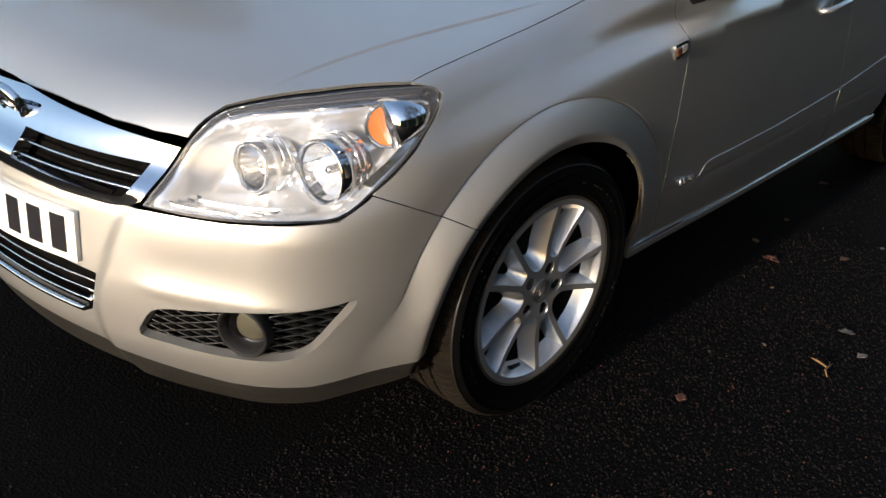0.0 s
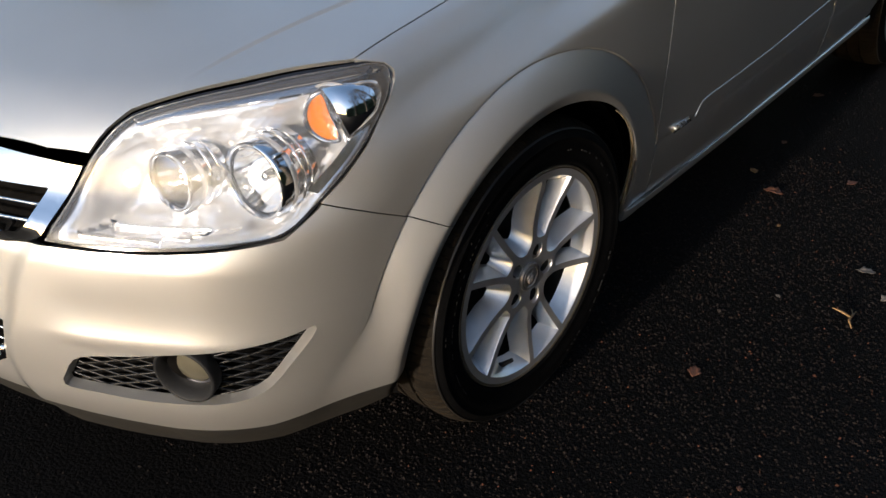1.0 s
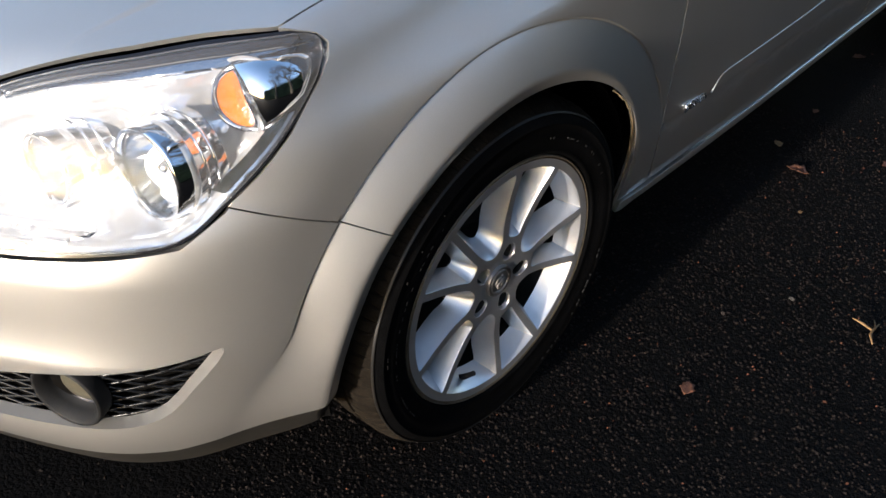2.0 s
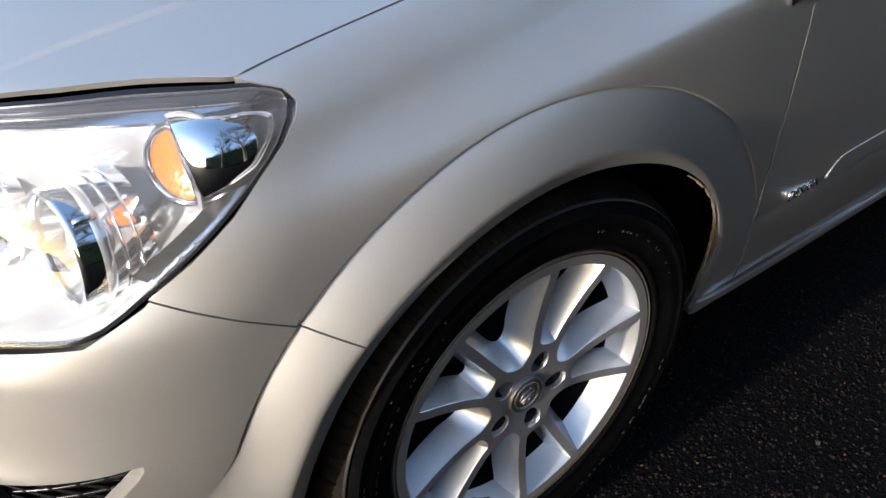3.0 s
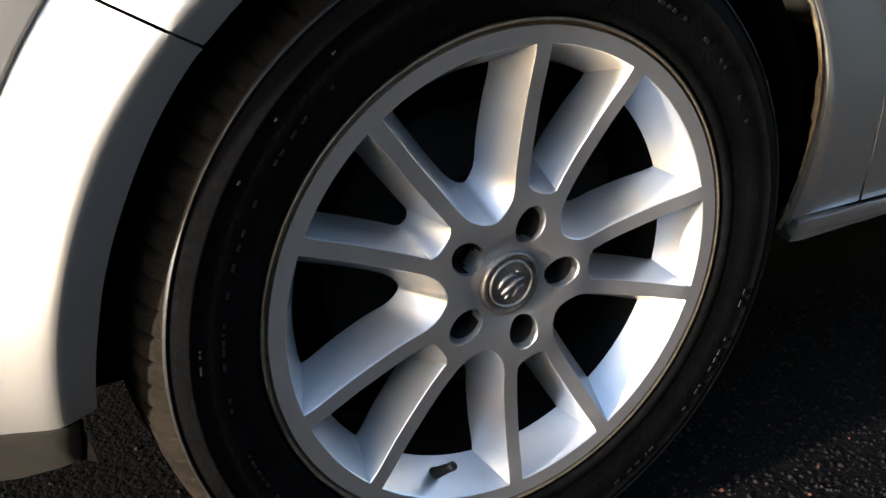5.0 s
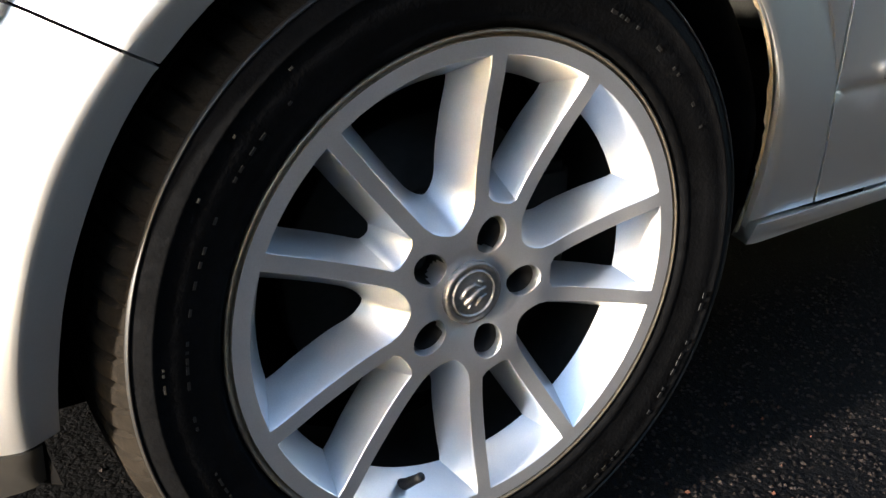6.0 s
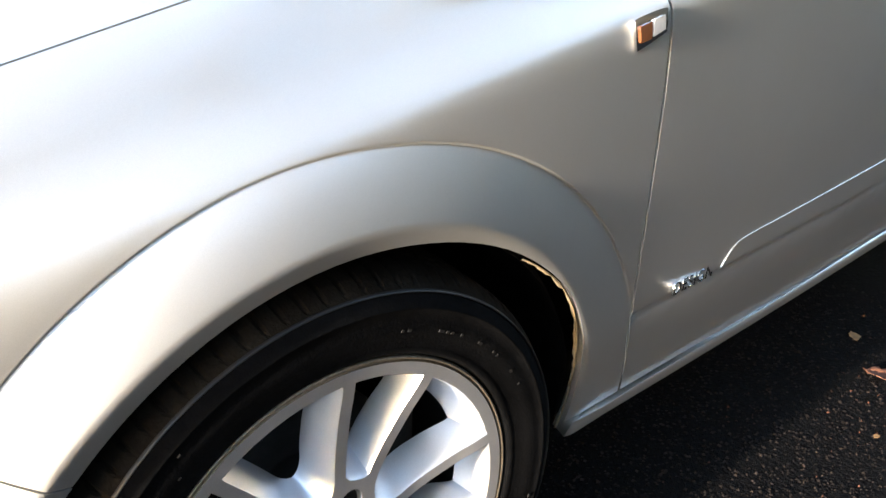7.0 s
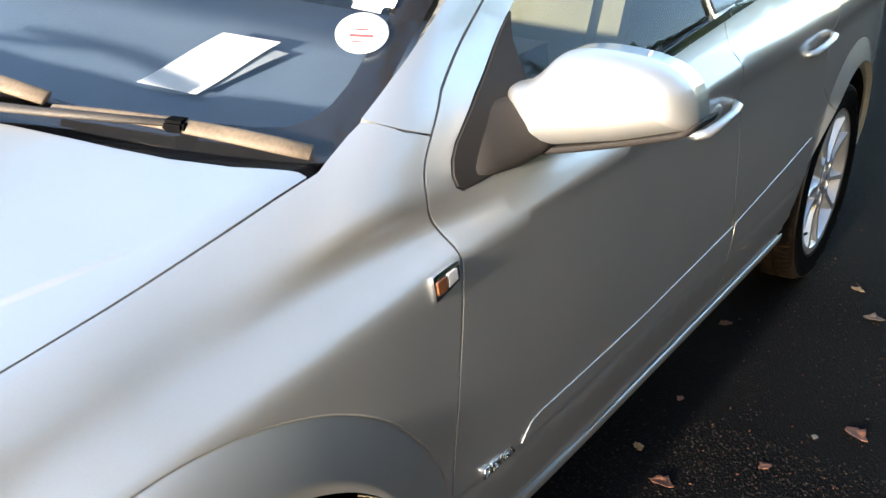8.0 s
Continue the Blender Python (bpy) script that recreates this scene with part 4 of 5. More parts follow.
def mirror_parts(sign):
    def put(name, v, f, mat, parent, label=""):
        return mesh_part(name, v, f, mat, parent, label, mirror=sign < 0)
    shell = put("door_mirror", *dome(SHELL, ((-0.870, 1.005), (-0.985, 1.018)), 0.052, 0.045), PAINT, car, "silver-beige door mirror on a dark plastic foot")
    put("mirror_edge", *dome(EDGE, ((-0.825, 0.921), (-1.035, 0.976)), 0.020, 0.07), GREY_PLASTIC, shell, "dark lower edge of the mirror")
    # the foot sweeps from the sail to the inner end of the shell
    low = [np.array(p) for p in ((0.512, -0.822, 0.922), (0.580, -0.836, 0.917), (0.640, -0.843, 0.915), (0.676, -0.848, 0.919), (0.700, -0.860, 0.930))]
    high = [np.array(p) for p in ((0.548, -0.788, 0.972), (0.616, -0.784, 0.995), (0.668, -0.796, 1.000), (0.690, -0.812, 1.004), (0.716, -0.840, 1.008))]
    wide = (0.006, 0.014, 0.026, 0.028, 0.028)
    rows, n = [], 20
    for p, q, w in zip(low, high, wide):
        up = q - p
        side_way = np.cross(up, (0.75, -0.66, 0))
        side_way /= np.linalg.norm(side_way)
        for k in range(n):
            t = 2 * math.pi * k / n
            rows.append((p + q) / 2 + up * 0.5 * math.copysign(abs(math.sin(t)) ** 0.7, math.sin(t)) + side_way * w * math.copysign(abs(math.cos(t)) ** 0.7, math.cos(t)))
    f = [(i * n + k, i * n + (k + 1) % n, (i + 1) * n + (k + 1) % n, (i + 1) * n + k) for i in range(4) for k in range(n)]
    put("mirror_foot", rows, f + [tuple(range(n))[::-1], tuple(range(4 * n, 5 * n))], GREY_PLASTIC, shell, "dark plastic mirror foot")
    glass = shrink(SHELL, 0.008)
    v = [(mirror_x(y) + 0.048, y, z) for y, z in glass]
    put("mirror_glass", v, [tuple(range(len(v)))], CHROME, shell, "mirror glass")


mirror_parts(1)
mirror_parts(-1)
panel("mirror_sail", [(0.512, 0.914), (0.500, 0.920), (0.4965, 0.934), (0.506, 0.952), (0.524, 0.969), (0.560, 0.991), (0.602, 1.014), (0.690, 1.056), (0.772, 1.096), (0.745, 1.060), (0.733, 1.030), (0.724, 0.99), (0.717, 0.937), (0.66, 0.923)], side, GREY_PLASTIC, car, "dark plastic triangle at the mirror", 0.015, proud=0.003, depth=0.012, both=True)

# door handles
for x0, z0 in ((1.365, 0.822), (2.095, 0.848)):
    for flip in (False, True):
        y0 = side_y(x0, z0)
        path = [(x0 - 0.105, y0 + 0.002, z0 - 0.012), (x0 - 0.085, y0 - 0.016, z0 - 0.008), (x0 - 0.03, y0 - 0.024, z0 + 0.001), (x0 + 0.04, y0 - 0.023, z0 + 0.006), (x0 + 0.085, y0 - 0.016, z0 + 0.008), (x0 + 0.105, y0 + 0.002, z0 + 0.008)]
        v, f = tube(path, (0.010, 0.011, 0.010, 0.010, 0.011, 0.010), 10, 0.8)
        handle = mesh_part("door_handle", v, f, PAINT, car, "silver-beige bar door handle", mirror=flip)
        v, f = lathe([(0.0, -0.0008), (0.026, -0.0016), (0.034, -0.001), (0.037, 0.002)], 28)
        v = v * (1.1, 1, 0.75) + np.array((x0, y0 - 0.001, z0))
        mesh_part("handle_cup", v, f, PAINT, handle, "shallow cup behind the handle", mirror=flip)

# side repeater lamps
marker = rounded([(0.399, 0.806), (0.396, 0.831), (0.402, 0.836), (0.446, 0.841), (0.450, 0.837), (0.449, 0.819), (0.445, 0.815), (0.405, 0.804)], 0.004)
panel("side_repeater", marker, side, CHROME, car, "chrome-edged side repeater lamp", 0.006, proud=0.004, depth=0.008, both=True)
panel("repeater_lens", [(0.403, 0.811), (0.401, 0.828), (0.421, 0.831), (0.421, 0.813)], side, material("brown_repeater_lens", (0.13, 0.05, 0.02), rough=0.2, coat=1.0, mottle=0.2, mottle_size=60), car, "brown-orange repeater lens", 0.006, proud=0.006, depth=0.003, both=True)
panel("repeater_window", [(0.424, 0.815), (0.424, 0.832), (0.443, 0.835), (0.444, 0.820)], side, MARKER_CLEAR, car, "clear end of the repeater", 0.006, proud=0.006, depth=0.003, both=True)

# trim word on the door
def word(text, height, sign):
    data = bpy.data.curves.new("badge", "FONT")
    data.body, data.size, data.extrude, data.bevel_depth, data.space_character = text, height, 0.0015, 0.0004, 1.15
    ob = bpy.data.objects.new("badge", data)
    scene.collection.objects.link(ob)
    bpy.context.view_layer.update()
    me = bpy.data.meshes.new_from_object(ob.evaluated_get(bpy.context.evaluated_depsgraph_get()))
    bpy.data.objects.remove(ob)
    me.materials.clear()
    me.materials.append(SATIN_CHROME)
    out = new("door_badge", me)
    out.parent = car
    wide = max(v.co.x for v in me.vertices)
    x0 = 0.532
    s = 0.098 / wide
    near_y, far_y = side_y(x0, 0.470), side_y(x0 + 0.098, 0.470)
    turn = math.degrees(math.atan2(far_y - near_y, 0.098))
    if sign > 0:
        out.matrix_basis = pose(x0, near_y - 0.0030, 0.4555, 90, 0, turn) @ Matrix.Diagonal((s, 1, 1, 1)) @ Matrix(((1, 0.12, 0, 0), (0, 1, 0, 0), (0, 0, 1, 0), (0, 0, 0, 1)))
    else:
        out.matrix_basis = pose(x0 + 0.098, -far_y + 0.0030, 0.4555, 90, 0, 180 - turn) @ Matrix.Diagonal((s, 1, 1, 1))
    return tagged(out, "small chrome lettering on the door")


word("DESIGN", 0.026, 1)
word("DESIGN", 0.026, -1)

# wipers and scuttle
ring_half = [(x - 0.012, min(y, 0.748)) for x, y in rear_line]
back_half = [(0.26, 0.0), (0.29, 0.40), (0.35, 0.66), (0.385, 0.735)]
cowl_loop = ring_half + [(x, -y) for x, y in reversed(ring_half[:-1])] + [(x, -y) for x, y in reversed(back_half)][0:] + back_half[1:]
panel("scuttle", cowl_loop, top, GLOSS_BLACK, car, "black scuttle below the windscreen", 0.03, lower_body, proud=-0.022, depth=0.004)


def wiper(tip, root, knee, name):
    tip, root, knee = (np.array(p, float) for p in (tip, root, knee))
    path = [root + (tip - root) * t + np.array((-0.010, 0, 0.010)) * math.sin(math.pi * t) for t in np.linspace(0, 1, 9)]
    v, f = tube(path, [0.006, 0.0075, 0.0085, 0.0095, 0.0105, 0.0115, 0.012, 0.0125, 0.0115], 10, 0.42, up=(-0.55, -0.2, 0.8))
    blade = mesh_part(name, v, f, material("tan_wiper_plastic", (0.12, 0.088, 0.058), rough=0.7, grain=0.2, size=200, mottle=0.2, mottle_size=20), car, "tan-brown wiper blade")
    mid = root + (tip - root) * 0.52
    v, f = tube([knee, knee * 0.5 + mid * 0.5 + np.array((-0.012, 0, 0.006)), mid + np.array((-0.012, 0, 0.012))], (0.011, 0.009, 0.008), 8, 0.6)
    mesh_part("wiper_arm", v, f, material("brown_wiper_arm", (0.042, 0.034, 0.027), rough=0.65, grain=0.2, size=200, mottle=0.2, mottle_size=20), blade, "grey-brown wiper arm")
    part("wiper_joint", box((0.026, 0.030, 0.016), mid + np.array((-0.010, 0, 0.010)), 0.004, pose(0, 0, 0, 0, 0, 18)), RUBBER, blade, "dark wiper joint")


wiper((0.342, -0.716, 0.984), (0.222, -0.385, 1.006), (0.150, -0.22, 1.004), "wiper")
wiper((0.229, -0.366, 1.014), (0.19, 0.18, 1.040), (0.16, 0.30, 1.020), "wiper")

# dashboard, cabin, papers
mesh_part("dashboard", [(x, y, z) for x, z in ((0.20, 0.90), (0.34, 0.930), (0.46, 0.952), (0.70, 0.998), (0.96, 1.015), (1.0, 0.90), (1.02, 0.70)) for y in (-0.70, -0.35, 0.0, 0.35, 0.70)], [(i * 5 + k, i * 5 + k + 1, i * 5 + k + 6, i * 5 + k + 5) for i in range(6) for k in range(4)], DASH, car, "dashboard under the windscreen, tinted blue for mirrored sky")
tub = [(0.90, -0.70), (0.90, 0.70), (3.0, 0.70), (3.0, -0.70)]
v = [(x, y, z) for z in (0.40, 0.93) for x, y in tub]
mesh_part("cabin", v, [(0, 1, 2, 3), (0, 1, 5, 4), (1, 2, 6, 5), (2, 3, 7, 6), (3, 0, 4, 7)], CABIN, car, "dark cabin lining", smooth=False)



def seat(x, y, wide):
    """A seat: cushion, leaning backrest and headrest, all with rounded edges."""
    cushion = part("seat", box((0.50, wide, 0.16), (x, y, 0.62), 0.05, pose(0, 0, 0, 0, -8, 0)), CLOTH, car, "grey-beige cloth seat")
    part("backrest", box((0.14, wide * 0.94, 0.60), (x + 0.30, y, 0.92), 0.05, pose(0, 0, 0, 0, 18, 0)), CLOTH, cushion)
    for k in (-1, 1):
        v, f = tube([(x + 0.385, y + 0.06 * k, 1.16), (x + 0.405, y + 0.06 * k, 1.25)], 0.006, 8)
        mesh_part("headrest_post", v, f, SATIN_CHROME, cushion)
    part("headrest", box((0.09, 0.26, 0.17), (x + 0.415, y, 1.27), 0.04, pose(0, 0, 0, 0, 14, 0)), CLOTH, cushion)


CLOTH = material("grey_beige_cloth", (0.16, 0.15, 0.12), rough=0.95, grain=0.2, size=350, bump=0.3, bump_size=500, mottle=0.15, mottle_size=8)
for x, y, wide in ((1.20, -0.36, 0.50), (1.20, 0.36, 0.50), (2.05, -0.32, 0.60), (2.05, 0.32, 0.60)):
    seat(x, y, wide)
v, f = lathe([(0.175, 0.0), (0.183, -0.010), (0.191, 0.0), (0.183, 0.010)], 48, closed=True)
steering = mesh_part("steering_wheel", v, f, BLACK, car, "black steering wheel behind the dashboard")
steering.matrix_basis = pose(0.98, 0.36, 0.93, 0, 22, 90)
v, f = tube([(-0.17, 0, 0.0), (0.0, 0.02, -0.02), (0.17, 0, 0.0)], (0.016, 0.05, 0.016), 10, 0.5)
mesh_part("steering_hub", v, f, BLACK, steering)

# underside and wheel housings
part("underbody", box((3.3, 1.30, 0.05), (1.25, 0, 0.24), 0.01), LINER, car, "dark underside")
part("crossmember", box((0.05, 1.0, 0.26), (-0.50, 0, 0.38), 0.01), LINER, car, "dark panel behind the grille")
for n, (cx, cz) in enumerate(AXLES):
    for sign in (-1, 1):
        arc = [radians(-15 + 210 * i / 40) for i in range(41)]
        v, f = [], []
        for t in arc:
            x, z = cx + (LIP + 0.002) * math.cos(t), cz + (LIP + 0.002) * math.sin(t)
            rim_y = min(0.845, -side_y(x, max(z, 0.30)) - 0.016)
            for y, r in ((rim_y, LIP + 0.001), (rim_y - 0.015, LIP + 0.012), (0.56, LIP + 0.014), (0.52, 0.25), (0.50, 0.02)):
                v.append((cx + r * math.cos(t), sign * y, cz + r * math.sin(t)))
        f = [(i * 5 + k, i * 5 + k + 1, (i + 1) * 5 + k + 1, (i + 1) * 5 + k) for i in range(40) for k in range(4)]
        mesh_part("wheel_housing", v, f, LINER, car, "wheel housing, coloured near-black for its shade")
        # mud dried on the rear inner edge of the arch
        if n == 0:
            rng = random.Random(5)
            v, f = [], []
            for i in range(41):
                a = radians(-4 + 56 * i / 40)
                w = (0.0012 + 0.0015 * rng.random() + 0.0025 * math.exp(-(((i - 20) / 9) ** 2))) * min(1, (41 - i) / 26)
                thin = min(1, (40 - i) / 26)
                r0 = LIP + 0.012 * math.exp(-(((math.degrees(a) - 32) / 18) ** 2)) - 0.0015
                for y, r in ((0.0, r0), (w, r0 - 0.003 * rng.random()), (w + 0.004 * thin, r0 + 0.006 * thin)):
                    x, z = cx + r * math.cos(a), cz + r * math.sin(a)
                    v.append((x, sign * (-side_y(x, z) - 0.004 * thin - y), z))
            mesh_part("dried_mud", v, [(i * 3 + k, i * 3 + k + 1, (i + 1) * 3 + k + 1, (i + 1) * 3 + k) for i in range(40) for k in range(2)], DIRT, car, "ochre mud dried on the arch edge")

# papers behind the windscreen: things of their own
def sheet(name, centre, size, rot, label, mat=PAPER):
    bm = bmesh.new()
    bmesh.ops.create_grid(bm, x_segments=6, y_segments=4, size=0.5)
    for v in bm.verts:
        v.co = Vector((v.co.x * size[0], v.co.y * size[1], 0.002 * math.sin(v.co.x * 5)))
    bmesh.ops.solidify(bm, geom=bm.faces[:], thickness=0.0006)
    ob = part(name, bm, mat, None, label)
    ob.matrix_basis = pose(*centre, *rot)
    return tagged(ob, label, "paper")


sheet("paper_sheet", (0.568, -0.313, 0.992), (0.205, 0.122), (0, -11.3, 3.5), "white folded paper lying on the dashboard")
# added grey sheet that stands in for the first sheet's dim reflection
sheet("paper_sheet", (0.578, -0.342, 0.986), (0.17, 0.09), (0, -10.5, -9), "grey slip standing in for the paper's reflection", material("paper_reflection_grey", (0.28, 0.30, 0.32), rough=0.8, mottle=0.03))


def window_disc(y, z, size, label):
    """A round paper licence disc in its clear holder, stuck inside the windscreen."""
    at = from_front(greenhouse)(np.array([(y, z)]))
    n = Vector(slope(greenhouse, at)[0])
    v, f = lathe([(0.0, 0.0), (size * 0.82, 0.0), (size * 0.84, -0.0008), (size, -0.0008), (size, 0.001), (0.0, 0.001)], 36)
    ob = mesh_part("licence_disc", v, f, PAPER, None)
    ob.matrix_basis = Matrix.Translation(Vector(at[0]) - n * 0.0088) @ n.to_track_quat("-Y", "Z").to_matrix().to_4x4()
    for k, (w, h) in enumerate(((0.5, 0.09), (0.9, 0.13), (0.7, 0.06))):
        part("print_bar", box((size * w, 0.0008, size * h), (0, -0.0006, size * (0.15 - 0.3 * k)), 0), RED_INK, ob)
    return tagged(ob, label, "paper disc")


window_disc(-0.660, 1.101, 0.036, "round white paper disc with faded red print, inside the windscreen")


def window_card(y, z, wide, high, turn, label):
    """A rounded white card stuck inside the windscreen."""
    at = from_front(greenhouse)(np.array([(y, z)]))
    n = Vector(slope(greenhouse, at)[0])
    bm = box((wide, 0.0012, high), (0, 0, 0), 0)
    bmesh.ops.bevel(bm, geom=[e for e in bm.edges if abs((e.verts[0].co - e.verts[1].co).y) > 0.001], offset=high * 0.32, segments=5, affect="EDGES")
    ob = part("window_card", bm, PAPER, None)
    ob.matrix_basis = Matrix.Translation(Vector(at[0]) - n * 0.0075) @ n.to_track_quat("-Y", "Z").to_matrix().to_4x4() @ pose(0, 0, 0, 0, turn, 0)
    return tagged(ob, label, "card")


window_card(-0.640, 1.136, 0.070, 0.044, 12, "rounded white card stuck inside the windscreen")
# ---- wheels: the axle along y, the outer face towards -y ----
AXIS, HALF = 72.5, 14.3  # degrees: the middle of the first narrow opening, and from it to a spoke's ridge
FACE = ((0.0, 0.03, 0.045, 0.07, 0.11, 0.16, 0.205, 0.226), (0.014, 0.014, 0.009, 0.008, 0.010, 0.007, 0.001, 0.0))


def face_y(r):
    return curve(r, *FACE)


def window_loop(axis, half, web, r_in, r_out, round_in, round_out, n=16):
    """Outline of an opening between two spokes, from the hub side out and back."""
    rs = r_in + (r_out - r_in) * (0.5 - 0.5 * np.cos(np.linspace(0, math.pi, n)))
    a = np.radians(half) - np.arcsin(np.clip(web / rs, 0, 0.9))
    k = np.sqrt(np.clip(1 - np.clip((r_in + round_in - rs) / round_in, 0, 1) ** 2, 0.02, 1))
    k = k * np.sqrt(np.clip(1 - np.clip((rs - r_out + round_out) / round_out, 0, 1) ** 2, 0.985, 1))
    a = np.clip(a, 0.01, None) * k
    c = math.radians(axis)
    left = [(r * math.cos(c + t), r * math.sin(c + t)) for r, t in zip(rs, a)]
    right = [(r * math.cos(c - t), r * math.sin(c - t)) for r, t in zip(rs, a)]
    m = 7
    arc = [(r_out * math.cos(c + a[-1] * (1 - 2 * i / m)), r_out * math.sin(c + a[-1] * (1 - 2 * i / m))) for i in range(1, m)]
    return np.array(left + arc + right[::-1])


def match(a, b, gap):
    """Both outlines cut at the same steps, none longer than the gap on the first."""
    pa, pb = [], []
    for i in range(len(a)):
        j = (i + 1) % len(a)
        n = max(1, int(math.ceil(np.linalg.norm(a[j] - a[i]) / gap)))
        for k in range(n):
            pa.append(a[i] + (a[j] - a[i]) * k / n)
            pb.append(b[i] + (b[j] - b[i]) * k / n)
    return np.array(pa), np.array(pb)


def make_wheel():
    holes, walls = [], []
    for k in range(5):
        wide, narrow = AXIS + 36 + 72 * k, AXIS + 72 * k
        a = window_loop(wide, 36 - HALF, 0.0070, 0.064, 0.2115, 0.024, 0.003)
        b = window_loop(wide, 36 - HALF, 0.0245, 0.090, 0.1905, 0.017, 0.003)
        walls.append((a, b, 0.040))
        a = window_loop(narrow, HALF, 0.0070, 0.084, 0.2115, 0.005, 0.003)
        b = window_loop(narrow, HALF, 0.0185, 0.104, 0.1905, 0.006, 0.003)
        walls.append((a, b, 0.040))
        c = math.radians(narrow)
        t = np.linspace(0, 2 * math.pi, 22, endpoint=False)
        u, w = 0.0530 + 0.0180 * np.cos(t) + 0.002 * np.cos(t) ** 2, 0.0148 * np.sin(t) * (1 + 0.08 * np.cos(t))
        a = np.stack((u * math.cos(c) - w * math.sin(c), u * math.sin(c) + w * math.cos(c)), 1)
        u, w = 0.0500 + 0.0140 * np.cos(t), 0.0135 * np.sin(t)
        b = np.stack((u * math.cos(c) - w * math.sin(c), u * math.sin(c) + w * math.cos(c)), 1)
        walls.append((a, b, 0.042))
    walls = [(*match(a, b, 0.0065), d) for a, b, d in walls]
    holes = [w[0] for w in walls]
    t = np.linspace(0, 2 * math.pi, 140, endpoint=False)
    loop = np.stack((0.226 * np.cos(t), 0.226 * np.sin(t)), 1)
    t = np.linspace(0, 2 * math.pi, 40, endpoint=False)
    hub = np.stack((0.0295 * np.cos(t), 0.0295 * np.sin(t)), 1)
    flat, tris, rings = fill(loop, 0.0085, holes + [hub])
    r = np.hypot(*flat.T)
    p = np.stack((flat[:, 0], face_y(r), flat[:, 1]), 1)
    dr = (face_y(r + 0.001) - face_y(r - 0.001)) / 0.002
    n = np.stack((dr * flat[:, 0] / np.maximum(r, 1e-4), -np.ones(len(r)), dr * flat[:, 1] / np.maximum(r, 1e-4)), 1)
    n /= np.linalg.norm(n, axis=1)[:, None]
    a, b, c = (p[tris[:, k]] for k in range(3))
    flip = (np.cross(b - a, c - a) * n[tris[:, 0]]).sum(1) < 0
    tris = np.where(flip[:, None], tris[:, ::-1], tris)
    verts, faces, at = [p], [tuple(q) for q in tris], len(p)
    normals = [n]
    for front_loop, back_loop, deep_by in walls:
        m = len(front_loop)
        mid = front_loop.mean(0)
        rows = []
        for s in (0.0, 0.05, 0.5, 1.0):
            flat2 = front_loop + (back_loop - front_loop) * (0.0 if s == 0 else s)
            y0 = face_y(np.hypot(*front_loop.T))
            rows.append(np.stack((flat2[:, 0], y0 + deep_by * s, flat2[:, 1]), 1))
        grid = np.array(rows)
        for j in range(3):
            p0, p1 = grid[j], np.roll(grid[j], -1, 0)
            q0, q1 = grid[j + 1], np.roll(grid[j + 1], -1, 0)
            flat_n = np.cross(p1 - p0, q0 - p0) + np.cross(q1 - q0, q1 - p1)
            flat_n /= np.linalg.norm(flat_n, axis=1)[:, None] + 1e-12
            to_mid = np.array((mid[0], 0, mid[1])) - grid[j]
            turned = (flat_n * to_mid).sum(1).mean() < 0
            flat_n = -flat_n if turned else flat_n

            def blend(other):  # soft round the bends, crisp at the corners
                soft = flat_n + other
                soft /= np.linalg.norm(soft, axis=1)[:, None] + 1e-12
                return np.where(((flat_n * other).sum(1) > 0.88)[:, None], soft, flat_n)

            n0, n1 = blend(np.roll(flat_n, 1, 0)), blend(np.roll(flat_n, -1, 0))
            top0, top1 = n0, n1
            if j == 0:
                top0, top1 = (v * 0.85 + np.array((0, -0.3, 0)) for v in (n0, n1))
                top0, top1 = (v / np.linalg.norm(v, axis=1)[:, None] for v in (top0, top1))
            verts += [p0, p1, q1, q0]
            normals += [top0, top1, n1, n0]
            for i in range(m):
                q = (at + i, at + m + i, at + 2 * m + i, at + 3 * m + i)
                if np.dot(np.cross(p1[i] - p0[i], q1[i] - p1[i]), flat_n[i]) < 0:
                    q = q[::-1]
                faces.append(q)
            at += 4 * m
    return mesh_part("wheel", np.concatenate(verts), faces, ALLOY, car, "silver alloy wheel with ten slim spokes", True, np.concatenate(normals))


wheel = make_wheel()
v, f = lathe([(0.2258, 0.0), (0.2272, 0.0035), (0.2282, 0.0035), (0.2295, -0.001), (0.2318, -0.0005), (0.2326, 0.004), (0.230, 0.012)], 120)
mesh_part("rim_lip", v, f, ALLOY_LIP, wheel, "stained outer rim lip")
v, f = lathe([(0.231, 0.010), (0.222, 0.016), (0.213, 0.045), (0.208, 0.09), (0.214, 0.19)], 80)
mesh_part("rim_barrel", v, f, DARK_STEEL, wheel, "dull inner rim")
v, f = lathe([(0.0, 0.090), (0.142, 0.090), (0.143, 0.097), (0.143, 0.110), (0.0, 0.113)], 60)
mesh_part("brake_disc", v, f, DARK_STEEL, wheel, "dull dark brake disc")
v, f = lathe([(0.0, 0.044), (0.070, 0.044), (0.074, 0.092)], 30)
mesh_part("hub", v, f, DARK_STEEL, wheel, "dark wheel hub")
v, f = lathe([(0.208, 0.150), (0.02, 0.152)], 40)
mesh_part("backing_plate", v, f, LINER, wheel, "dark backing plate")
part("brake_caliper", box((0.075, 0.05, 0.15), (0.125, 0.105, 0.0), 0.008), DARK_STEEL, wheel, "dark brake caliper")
v, f = lathe([(0.0295, 0.014), (0.0292, 0.0085), (0.0280, 0.0075), (0.0255, 0.0078), (0.0235, 0.010), (0.0225, 0.009), (0.0, 0.0075)], 44)
